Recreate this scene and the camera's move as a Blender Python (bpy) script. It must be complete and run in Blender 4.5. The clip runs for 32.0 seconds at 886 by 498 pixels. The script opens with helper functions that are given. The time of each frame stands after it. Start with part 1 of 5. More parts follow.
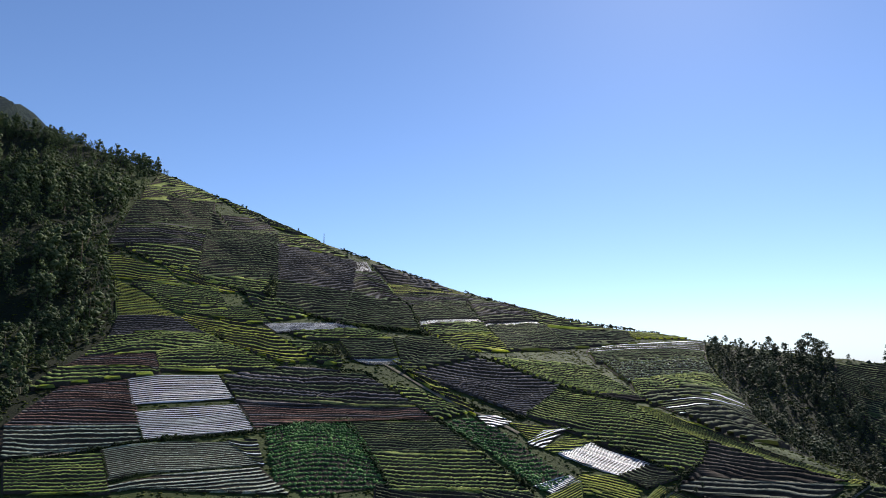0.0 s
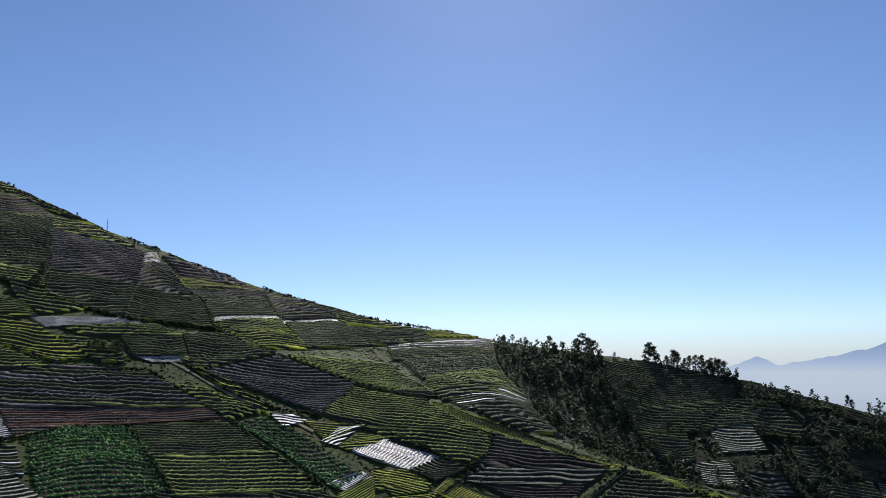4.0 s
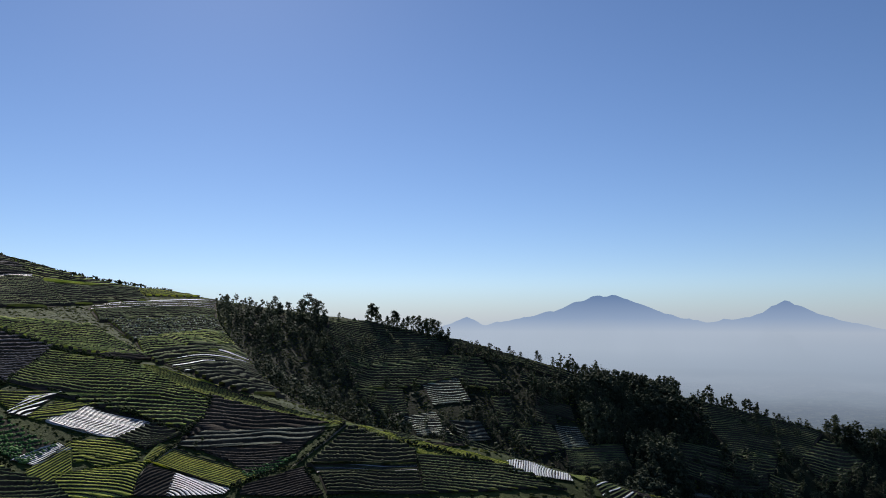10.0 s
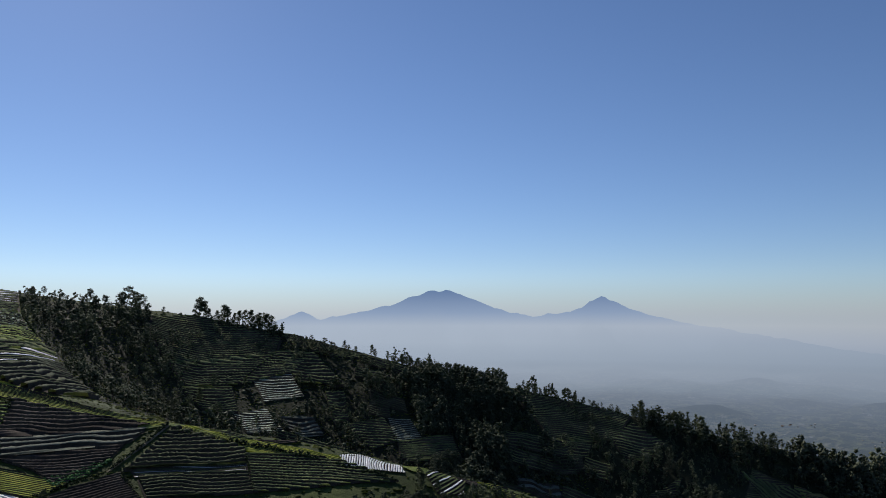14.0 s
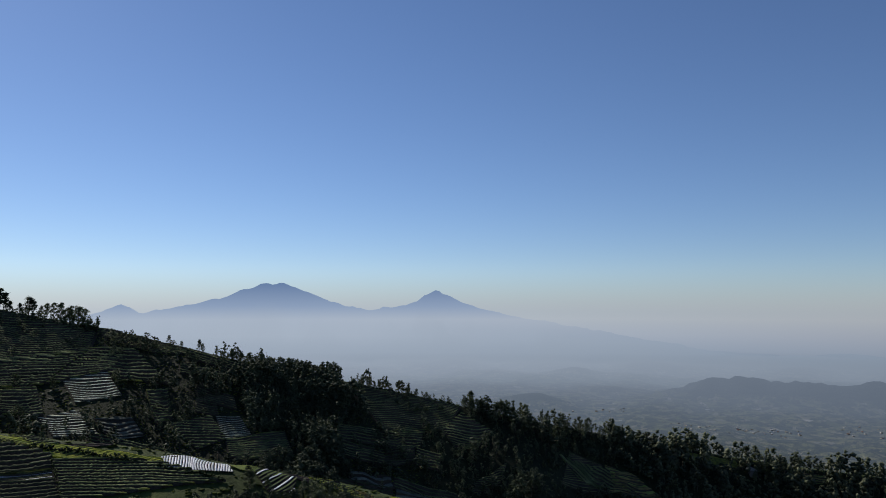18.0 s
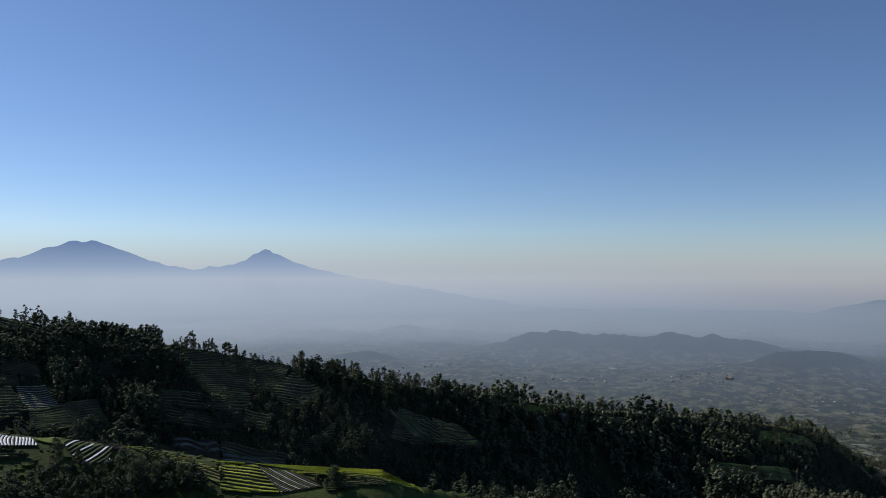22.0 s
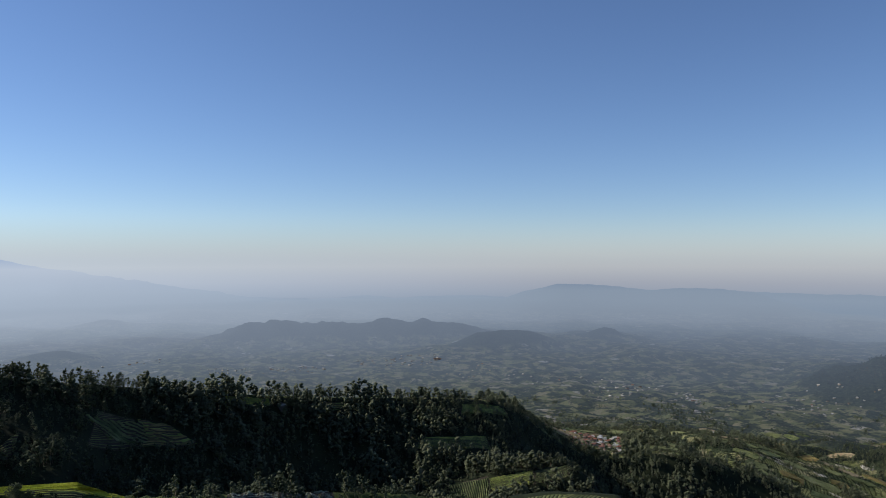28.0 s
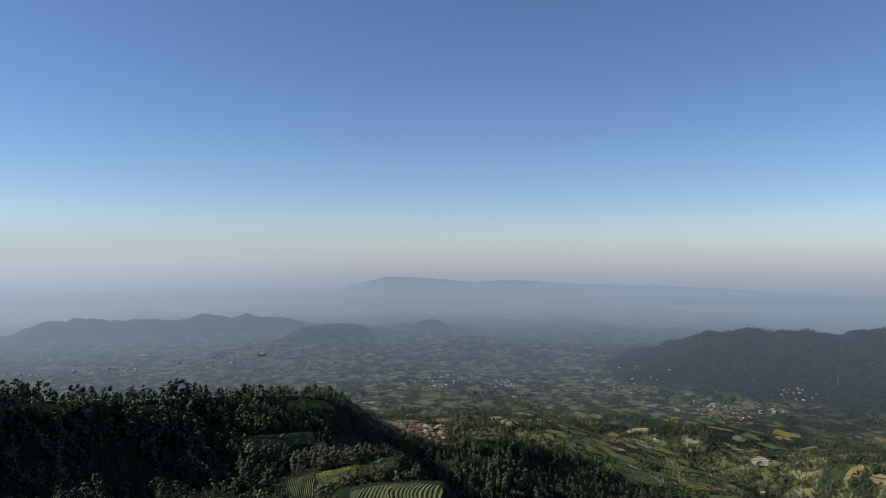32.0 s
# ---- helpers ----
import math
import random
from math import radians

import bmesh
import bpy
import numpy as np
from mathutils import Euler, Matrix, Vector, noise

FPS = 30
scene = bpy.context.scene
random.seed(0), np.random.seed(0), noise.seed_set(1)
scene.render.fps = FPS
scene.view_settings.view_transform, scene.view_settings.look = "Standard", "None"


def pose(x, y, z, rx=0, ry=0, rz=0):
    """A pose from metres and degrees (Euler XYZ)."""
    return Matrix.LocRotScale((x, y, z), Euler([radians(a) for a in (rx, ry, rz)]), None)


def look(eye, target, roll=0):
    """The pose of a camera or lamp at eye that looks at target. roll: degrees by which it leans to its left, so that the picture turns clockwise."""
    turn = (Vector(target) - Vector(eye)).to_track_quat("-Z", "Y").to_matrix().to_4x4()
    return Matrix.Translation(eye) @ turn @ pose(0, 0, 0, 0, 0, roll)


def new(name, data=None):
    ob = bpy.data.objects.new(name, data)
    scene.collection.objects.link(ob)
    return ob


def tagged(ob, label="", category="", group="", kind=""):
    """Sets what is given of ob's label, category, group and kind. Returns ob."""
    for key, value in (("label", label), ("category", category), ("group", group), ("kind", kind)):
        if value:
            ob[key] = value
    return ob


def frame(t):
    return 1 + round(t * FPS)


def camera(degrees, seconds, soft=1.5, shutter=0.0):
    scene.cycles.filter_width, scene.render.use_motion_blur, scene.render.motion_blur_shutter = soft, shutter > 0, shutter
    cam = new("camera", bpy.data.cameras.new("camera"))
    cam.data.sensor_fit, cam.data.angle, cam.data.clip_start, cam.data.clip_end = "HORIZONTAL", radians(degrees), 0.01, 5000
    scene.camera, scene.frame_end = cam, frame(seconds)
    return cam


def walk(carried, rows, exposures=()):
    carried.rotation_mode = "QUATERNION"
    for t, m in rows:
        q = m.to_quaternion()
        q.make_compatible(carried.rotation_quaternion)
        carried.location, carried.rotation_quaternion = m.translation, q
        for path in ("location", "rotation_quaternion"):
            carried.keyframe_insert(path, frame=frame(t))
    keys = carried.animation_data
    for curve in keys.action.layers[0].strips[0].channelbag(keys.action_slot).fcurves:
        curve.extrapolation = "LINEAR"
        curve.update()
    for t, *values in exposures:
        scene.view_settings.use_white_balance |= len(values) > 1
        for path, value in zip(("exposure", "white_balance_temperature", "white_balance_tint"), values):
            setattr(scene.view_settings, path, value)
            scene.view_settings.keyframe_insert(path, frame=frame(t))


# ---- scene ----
# The eye hovers over a valley at the origin; y points at the hill, x to its right.
cam = camera(63.84, 32.0, soft=0.95)
CAMERA_ROWS = [
    (0.0, pose(0, 0, 0, 99.02, -0.01, 0.00)), (0.5, pose(0, 0, 0, 99.00, -0.02, -1.75)), (1.0, pose(0, 0, 0, 98.97, -0.03, -3.50)),
    (1.5, pose(0, 0, 0, 98.94, -0.05, -5.31)), (2.0, pose(0, 0, 0, 98.93, -0.06, -7.16)), (2.5, pose(0, 0, 0, 98.88, -0.01, -9.13)),
    (3.0, pose(0, 0, 0, 98.86, -0.01, -11.43)), (3.5, pose(0, 0, 0, 98.86, 0.02, -13.78)), (5.5, pose(0, 0, 0, 98.15, 0.05, -21.88)),
    (6.0, pose(0, 0, 0, 97.54, 0.02, -23.69)), (6.5, pose(0, 0, 0, 97.05, 0.04, -25.47)), (7.0, pose(0, 0, 0, 96.65, 0.02, -27.18)),
    (7.5, pose(0, 0, 0, 96.29, 0.02, -28.76)), (8.0, pose(0, 0, 0, 95.98, 0.01, -30.48)), (8.5, pose(0, 0, 0, 95.84, 0.01, -32.25)),
    (9.0, pose(0, 0, 0, 95.75, 0.01, -34.07)), (9.5, pose(0, 0, 0, 95.68, 0.03, -35.92)), (10.0, pose(0, 0, 0, 95.66, 0.01, -37.68)),
    (10.5, pose(0, 0, 0, 95.60, 0.02, -39.25)), (11.0, pose(0, 0, 0, 95.55, -0.03, -40.85)), (11.5, pose(0, 0, 0, 95.50, -0.01, -42.47)),
    (12.0, pose(0, 0, 0, 95.47, -0.00, -44.13)), (12.5, pose(0, 0, 0, 95.40, -0.00, -45.79)), (13.0, pose(0, 0, 0, 95.35, -0.01, -47.45)),
    (13.5, pose(0, 0, 0, 95.27, 0.03, -49.11)), (14.0, pose(0, 0, 0, 95.21, 0.04, -50.78)), (14.5, pose(0, 0, 0, 95.14, 0.04, -52.41)),
    (16.5, pose(0, 0, 0, 94.96, -0.08, -58.88)), (17.0, pose(0, 0, 0, 94.85, -0.06, -60.54)), (17.5, pose(0, 0, 0, 94.78, -0.05, -62.20)),
    (18.0, pose(0, 0, 0, 94.69, -0.05, -63.89)), (18.5, pose(0, 0, 0, 94.69, -0.08, -65.62)), (19.0, pose(0, 0, 0, 94.63, -0.02, -67.36)),
    (19.5, pose(0, 0, 0, 94.46, 0.01, -69.06)), (20.0, pose(0, 0, 0, 94.18, 0.02, -70.75)), (20.5, pose(0, 0, 0, 93.51, 0.04, -72.42)),
    (21.0, pose(0, 0, 0, 92.66, 0.05, -74.08)), (21.5, pose(0, 0, 0, 91.87, 0.04, -75.70)), (22.0, pose(0, 0, 0, 91.42, 0.02, -77.33)),
    (22.5, pose(0, 0, 0, 91.33, 0.04, -79.07)), (23.0, pose(0, 0, 0, 91.17, -0.06, -80.81)), (23.5, pose(0, 0, 0, 91.07, -0.01, -82.53)),
    (24.0, pose(0, 0, 0, 90.96, -0.04, -84.25)), (24.5, pose(0, 0, 0, 90.92, -0.05, -86.04)), (25.0, pose(0, 0, 0, 90.85, -0.02, -87.90)),
    (25.5, pose(0, 0, 0, 90.82, 0.10, -89.80)), (27.5, pose(0, 0, 0, 90.54, 0.08, -97.48)), (28.0, pose(0, 0, 0, 90.50, 0.08, -99.66)),
    (28.5, pose(0, 0, 0, 90.44, 0.05, -101.44)), (29.0, pose(0, 0, 0, 90.35, 0.02, -103.14)), (29.5, pose(0, 0, 0, 90.28, 0.05, -104.87)),
    (30.0, pose(0, 0, 0, 90.22, 0.01, -106.57)), (30.5, pose(0, 0, 0, 90.15, -0.00, -108.28)), (31.0, pose(0, 0, 0, 90.11, -0.05, -110.03)),
    (31.5, pose(0, 0, 0, 90.04, -0.09, -111.73)), (32.0, pose(0, 0, 0, 89.97, -0.12, -113.48)),]
walk(cam, CAMERA_ROWS, [(0, 0.38), (3, 0.16), (6, -0.13), (9, -0.2), (13, -0.28), (19, -0.3), (23, -0.14), (25.5, 0.0), (32, 0.02)])

# ---- daylight ----
SUN_AZ, SUN_EL = 20.0, 36.0
world = bpy.data.worlds.new("sky")
scene.world = world
world.use_nodes = True
wn = world.node_tree
sky = wn.nodes.new("ShaderNodeTexSky")
sky.sky_type = "NISHITA"
sky.sun_disc = False
sky.sun_elevation = radians(SUN_EL)
sky.sun_rotation = radians(SUN_AZ)
sky.altitude = 1500
sky.air_density, sky.dust_density, sky.ozone_density = 1.0, 0.3, 4.0
tint = wn.nodes.new("ShaderNodeMixRGB")
tint.blend_type, tint.inputs[0].default_value, tint.inputs[2].default_value = "MULTIPLY", 1.0, (0.925, 0.965, 1.085, 1)
wn.links.new(sky.outputs[0], tint.inputs[1])
wn.links.new(tint.outputs[0], wn.nodes["Background"].inputs[0])
wn.nodes["Background"].inputs[1].default_value = 0.10
sun_data = bpy.data.lights.new("sun", "SUN")
sun_data.energy, sun_data.angle, sun_data.color = 5.0, radians(0.53), (1.0, 0.95, 0.86)
sun = new("sun", sun_data)
sa, se = radians(SUN_AZ), radians(SUN_EL)
SUN_DIR = Vector((math.sin(sa) * math.cos(se), math.cos(sa) * math.cos(se), math.sin(se)))
sun.matrix_world = look(SUN_DIR * 800, (0, 0, 0))


# ---- materials ----
def nodes_of(name):
    m = bpy.data.materials.new(name)
    m.use_nodes = True
    nt = m.node_tree
    return m, nt, nt.nodes["Principled BSDF"]


def ramp(nt, fac, stops):
    r = nt.nodes.new("ShaderNodeValToRGB")
    el = r.color_ramp.elements
    while len(el) < len(stops):
        el.new(0.5)
    for e, (p, c) in zip(el, stops):
        e.position, e.color = p, (*c, 1)
    nt.links.new(fac, r.inputs[0])
    return r.outputs[0]


def noise_tex(nt, scale, detail=4.0, rough=0.55):
    n = nt.nodes.new("ShaderNodeTexNoise")
    g = nt.nodes.new("ShaderNodeNewGeometry")
    n.inputs["Scale"].default_value = scale
    n.inputs["Detail"].default_value = detail
    n.inputs["Roughness"].default_value = rough
    nt.links.new(g.outputs["Position"], n.inputs["Vector"])
    return n.outputs["Fac"]


def mix_rgb(nt, fac, a, b, mode="MIX"):
    n = nt.nodes.new("ShaderNodeMixRGB")
    n.blend_type = mode
    for i, v in enumerate((fac, a, b)):
        if isinstance(v, (int, float)):
            n.inputs[i].default_value = v
        elif isinstance(v, tuple):
            n.inputs[i].default_value = (*v, 1)
        else:
            nt.links.new(v, n.inputs[i])
    return n.outputs[0]


def bumped(nt, bsdf, height, strength, dist):
    b = nt.nodes.new("ShaderNodeBump")
    b.inputs["Strength"].default_value = strength
    b.inputs["Distance"].default_value = dist
    nt.links.new(height, b.inputs["Height"])
    nt.links.new(b.outputs[0], bsdf.inputs["Normal"])


def surface(name, dark, mid, light, coarse, fine, rough=0.9, bump=0.4, bump_dist=0.3, per="", spec=0.12, leafy=0.0):
    """Two scales of variation between three tones; per: 'object' or 'island' adds a shift piece by piece."""
    m, nt, b = nodes_of(name)
    c1 = ramp(nt, noise_tex(nt, coarse), [(0.3, dark), (0.55, mid), (0.75, light)])
    f = noise_tex(nt, fine, 6.0, 0.7)
    c2 = ramp(nt, f, [(0.25, (0.45, 0.45, 0.45)), (0.75, (1.5, 1.5, 1.5))])
    col = mix_rgb(nt, 0.8, c1, c2, "MULTIPLY")
    if per:
        src = nt.nodes.new("ShaderNodeObjectInfo" if per == "object" else "ShaderNodeNewGeometry")
        rnd = src.outputs["Random" if per == "object" else "Random Per Island"]
        col = mix_rgb(nt, 1.0, col, ramp(nt, rnd, [(0.0, (0.62, 0.66, 0.6)), (0.5, (1, 1, 1)), (1.0, (1.35, 1.25, 1.1))] if per == "object" else [(0.0, (0.7, 0.72, 0.72)), (0.5, (0.98, 0.98, 0.96)), (1.0, (1.32, 1.3, 1.22))]), "MULTIPLY")
    nt.links.new(col, b.inputs["Base Color"])
    b.inputs["Roughness"].default_value = rough
    b.inputs["Specular IOR Level"].default_value = spec
    if bump:
        bumped(nt, b, f, bump, bump_dist)
    if leafy:
        thin = nt.nodes.new("ShaderNodeBsdfTranslucent")
        nt.links.new(mix_rgb(nt, 1.0, col, (1.3, 1.4, 0.75), "MULTIPLY"), thin.inputs["Color"])
        both = nt.nodes.new("ShaderNodeMixShader")
        both.inputs[0].default_value = leafy
        nt.links.new(b.outputs[0], both.inputs[1])
        nt.links.new(thin.outputs[0], both.inputs[2])
        nt.links.new(both.outputs[0], nt.nodes["Material Output"].inputs["Surface"])
    return m


M_GROUND = surface("grassy_soil", (0.024, 0.035, 0.009), (0.047, 0.063, 0.016), (0.085, 0.105, 0.027), 0.05, 0.8, bump=0.5, bump_dist=0.6)
M_LEAF = surface("tree_foliage", (0.037, 0.047, 0.028), (0.069, 0.083, 0.048), (0.124, 0.138, 0.08), 0.05, 1.5, per="island", bump=0.0, rough=0.7, spec=0.18, leafy=0.3)
M_LEAF_WEST = surface("fresh_green_foliage", (0.055, 0.076, 0.036), (0.104, 0.134, 0.06), (0.18, 0.215, 0.098), 0.05, 1.5, per="island", bump=0.0, rough=0.7, spec=0.18, leafy=0.35)
M_LEAF_EAST = surface("olive_grey_foliage", (0.058, 0.066, 0.041), (0.107, 0.119, 0.072), (0.185, 0.196, 0.122), 0.06, 1.5, per="island", bump=0.0, rough=0.7, spec=0.15, leafy=0.3)
# Forest floor, its colour darkened further for the shade among the trees.
M_FLOOR = surface("shade_darkened_forest_floor", (0.0088, 0.012, 0.005), (0.0154, 0.02, 0.008), (0.0264, 0.032, 0.012), 0.05, 0.8, bump=0.5, bump_dist=0.6)
M_BARK = surface("bark", (0.05, 0.04, 0.03), (0.11, 0.09, 0.065), (0.16, 0.135, 0.1), 0.8, 6.0)


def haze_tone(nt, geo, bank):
    """Emission colour painted for haze: paler low down and towards the sun, bluer on the high slopes."""
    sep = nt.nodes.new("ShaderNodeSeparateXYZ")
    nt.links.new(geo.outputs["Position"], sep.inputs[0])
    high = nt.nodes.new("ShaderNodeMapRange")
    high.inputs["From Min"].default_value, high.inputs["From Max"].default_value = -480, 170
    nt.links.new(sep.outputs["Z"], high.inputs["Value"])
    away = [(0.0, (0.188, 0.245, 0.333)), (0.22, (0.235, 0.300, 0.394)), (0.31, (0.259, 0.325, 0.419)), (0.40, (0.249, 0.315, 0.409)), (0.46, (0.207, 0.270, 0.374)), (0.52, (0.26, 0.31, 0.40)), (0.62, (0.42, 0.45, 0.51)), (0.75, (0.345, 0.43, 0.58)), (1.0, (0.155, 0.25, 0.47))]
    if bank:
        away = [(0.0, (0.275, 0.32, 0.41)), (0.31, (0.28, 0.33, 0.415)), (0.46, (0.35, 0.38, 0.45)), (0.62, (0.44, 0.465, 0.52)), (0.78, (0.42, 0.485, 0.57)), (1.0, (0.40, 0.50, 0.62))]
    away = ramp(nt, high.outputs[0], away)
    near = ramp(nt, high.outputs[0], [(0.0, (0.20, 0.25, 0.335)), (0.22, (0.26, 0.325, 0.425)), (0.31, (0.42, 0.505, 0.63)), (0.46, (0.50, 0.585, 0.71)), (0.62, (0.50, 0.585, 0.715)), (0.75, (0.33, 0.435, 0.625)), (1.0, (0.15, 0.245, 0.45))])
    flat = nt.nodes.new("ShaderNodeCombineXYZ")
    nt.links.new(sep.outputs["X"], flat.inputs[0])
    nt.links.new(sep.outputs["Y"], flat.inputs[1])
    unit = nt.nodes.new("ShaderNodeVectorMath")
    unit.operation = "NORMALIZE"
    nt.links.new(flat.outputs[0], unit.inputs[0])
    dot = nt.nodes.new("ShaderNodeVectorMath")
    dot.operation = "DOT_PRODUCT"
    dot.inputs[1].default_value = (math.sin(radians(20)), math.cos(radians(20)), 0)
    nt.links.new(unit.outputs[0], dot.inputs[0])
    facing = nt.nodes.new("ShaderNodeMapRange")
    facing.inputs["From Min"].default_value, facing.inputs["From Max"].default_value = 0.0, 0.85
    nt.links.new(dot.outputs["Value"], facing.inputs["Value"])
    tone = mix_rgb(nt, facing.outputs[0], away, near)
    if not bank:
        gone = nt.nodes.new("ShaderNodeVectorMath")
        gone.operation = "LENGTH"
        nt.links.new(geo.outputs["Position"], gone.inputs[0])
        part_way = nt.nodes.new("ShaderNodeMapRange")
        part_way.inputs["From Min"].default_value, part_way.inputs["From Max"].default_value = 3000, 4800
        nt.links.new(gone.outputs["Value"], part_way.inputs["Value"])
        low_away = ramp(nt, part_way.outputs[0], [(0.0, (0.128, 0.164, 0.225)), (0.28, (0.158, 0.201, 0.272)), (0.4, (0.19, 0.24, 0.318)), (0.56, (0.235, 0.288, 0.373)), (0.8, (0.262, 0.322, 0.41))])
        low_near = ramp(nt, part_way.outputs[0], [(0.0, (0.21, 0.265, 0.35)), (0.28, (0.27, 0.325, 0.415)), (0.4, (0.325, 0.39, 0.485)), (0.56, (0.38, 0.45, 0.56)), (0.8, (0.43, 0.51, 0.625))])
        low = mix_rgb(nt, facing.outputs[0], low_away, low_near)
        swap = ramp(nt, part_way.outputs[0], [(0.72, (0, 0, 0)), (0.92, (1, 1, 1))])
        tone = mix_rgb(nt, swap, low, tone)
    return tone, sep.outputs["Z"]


def country_colours(nt, geo, plot):
    """Small fields between dark woods."""
    fields = nt.nodes.new("ShaderNodeTexVoronoi")
    fields.inputs["Scale"].default_value = plot
    nt.links.new(geo.outputs["Position"], fields.inputs["Vector"])
    plots = ramp(nt, fields.outputs["Color"], [(0.0, (0.045, 0.056, 0.028)), (0.35, (0.105, 0.116, 0.048)), (0.55, (0.18, 0.184, 0.08)), (0.75, (0.205, 0.187, 0.105)), (0.88, (0.26, 0.24, 0.18)), (0.96, (0.5, 0.47, 0.43))])
    trees = ramp(nt, noise_tex(nt, 0.02, 8.0, 0.75), [(0.47, (0, 0, 0)), (0.53, (1, 1, 1))])
    wood_col = ramp(nt, noise_tex(nt, 0.09, 5.0, 0.7), [(0.3, (0.013, 0.019, 0.012)), (0.55, (0.036, 0.046, 0.027)), (0.75, (0.08, 0.093, 0.054))])
    return mix_rgb(nt, trees, plots, wood_col), wood_col


def valley_material():
    m, nt, b = nodes_of("patchwork_of_small_fields")
    col, _ = country_colours(nt, nt.nodes.new("ShaderNodeNewGeometry"), 0.05)
    grain = ramp(nt, noise_tex(nt, 0.35, 6.0, 0.7), [(0.3, (0.6, 0.6, 0.6)), (0.7, (1.35, 1.35, 1.3))])
    # Dark bands by height, painted in for the steps between terraces.
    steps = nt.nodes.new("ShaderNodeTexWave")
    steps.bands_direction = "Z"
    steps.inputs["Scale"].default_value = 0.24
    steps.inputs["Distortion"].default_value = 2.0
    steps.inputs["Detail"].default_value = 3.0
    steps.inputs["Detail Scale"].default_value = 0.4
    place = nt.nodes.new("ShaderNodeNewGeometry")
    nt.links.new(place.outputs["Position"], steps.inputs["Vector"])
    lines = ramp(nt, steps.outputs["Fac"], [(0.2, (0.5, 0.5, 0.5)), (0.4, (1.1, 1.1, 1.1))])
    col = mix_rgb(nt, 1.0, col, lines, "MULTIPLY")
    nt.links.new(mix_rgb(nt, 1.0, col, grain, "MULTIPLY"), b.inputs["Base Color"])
    b.inputs["Roughness"].default_value = 1.0
    b.inputs["Specular IOR Level"].default_value = 0.0
    bumped(nt, b, noise_tex(nt, 0.12, 6.0, 0.7), 0.7, 3.0)
    return m


def distance_material():
    """Far country, woods on the heights and fields below, with bright morning haze painted in as emission that grows
    with distance.
    """
    m, nt, b = nodes_of("country_with_painted_haze")
    geo = nt.nodes.new("ShaderNodeNewGeometry")
    tone, z = haze_tone(nt, geo, False)
    col, wood_col = country_colours(nt, geo, 0.034)
    gone = nt.nodes.new("ShaderNodeVectorMath")
    gone.operation = "LENGTH"
    nt.links.new(geo.outputs["Position"], gone.inputs[0])
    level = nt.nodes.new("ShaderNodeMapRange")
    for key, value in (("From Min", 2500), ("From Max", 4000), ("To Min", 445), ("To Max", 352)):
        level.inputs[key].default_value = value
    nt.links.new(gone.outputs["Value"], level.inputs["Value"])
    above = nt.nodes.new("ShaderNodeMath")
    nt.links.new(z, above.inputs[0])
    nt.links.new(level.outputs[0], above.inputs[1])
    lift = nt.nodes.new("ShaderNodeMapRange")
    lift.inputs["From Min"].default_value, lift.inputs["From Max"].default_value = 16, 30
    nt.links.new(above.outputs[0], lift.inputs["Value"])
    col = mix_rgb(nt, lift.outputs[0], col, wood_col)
    nt.links.new(col, b.inputs["Base Color"])
    b.inputs["Roughness"].default_value = 1.0
    b.inputs["Specular IOR Level"].default_value = 0.0
    bumped(nt, b, noise_tex(nt, 0.022, 7.0, 0.75), 1.0, 45.0)
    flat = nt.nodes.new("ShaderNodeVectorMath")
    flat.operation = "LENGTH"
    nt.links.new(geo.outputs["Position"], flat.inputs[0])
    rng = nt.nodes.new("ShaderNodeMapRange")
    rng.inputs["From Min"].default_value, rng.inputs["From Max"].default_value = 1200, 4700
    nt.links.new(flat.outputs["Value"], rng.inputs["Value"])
    # Share of haze emission that replaces the surface colour, by distance.
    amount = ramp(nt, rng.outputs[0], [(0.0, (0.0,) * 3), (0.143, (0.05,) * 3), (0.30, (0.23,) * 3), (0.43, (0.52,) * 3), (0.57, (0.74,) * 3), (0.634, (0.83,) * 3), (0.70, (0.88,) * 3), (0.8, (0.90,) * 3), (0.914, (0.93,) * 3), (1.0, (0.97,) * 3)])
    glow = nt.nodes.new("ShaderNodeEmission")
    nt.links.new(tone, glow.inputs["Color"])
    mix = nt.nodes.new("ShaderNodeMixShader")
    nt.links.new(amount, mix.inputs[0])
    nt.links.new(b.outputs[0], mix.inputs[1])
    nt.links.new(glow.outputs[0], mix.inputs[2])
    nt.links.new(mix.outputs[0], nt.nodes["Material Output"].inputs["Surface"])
    return m


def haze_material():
    """Glow painted as haze over the horizon, thinning upwards until the sky shows through."""
    m, nt, b = nodes_of("glowing_horizon_haze")
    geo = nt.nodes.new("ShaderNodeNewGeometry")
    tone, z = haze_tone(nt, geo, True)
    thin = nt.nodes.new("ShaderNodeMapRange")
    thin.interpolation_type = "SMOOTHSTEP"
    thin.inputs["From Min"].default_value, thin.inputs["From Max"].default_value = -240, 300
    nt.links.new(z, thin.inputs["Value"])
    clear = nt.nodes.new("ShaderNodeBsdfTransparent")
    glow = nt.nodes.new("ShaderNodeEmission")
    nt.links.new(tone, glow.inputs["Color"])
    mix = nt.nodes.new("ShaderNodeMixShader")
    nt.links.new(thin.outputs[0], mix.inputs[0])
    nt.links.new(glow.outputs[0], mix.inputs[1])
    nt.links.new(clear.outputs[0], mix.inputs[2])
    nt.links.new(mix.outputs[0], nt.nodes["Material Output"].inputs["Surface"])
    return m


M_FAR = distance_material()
M_VALLEY = valley_material()
M_HAZE = haze_material()


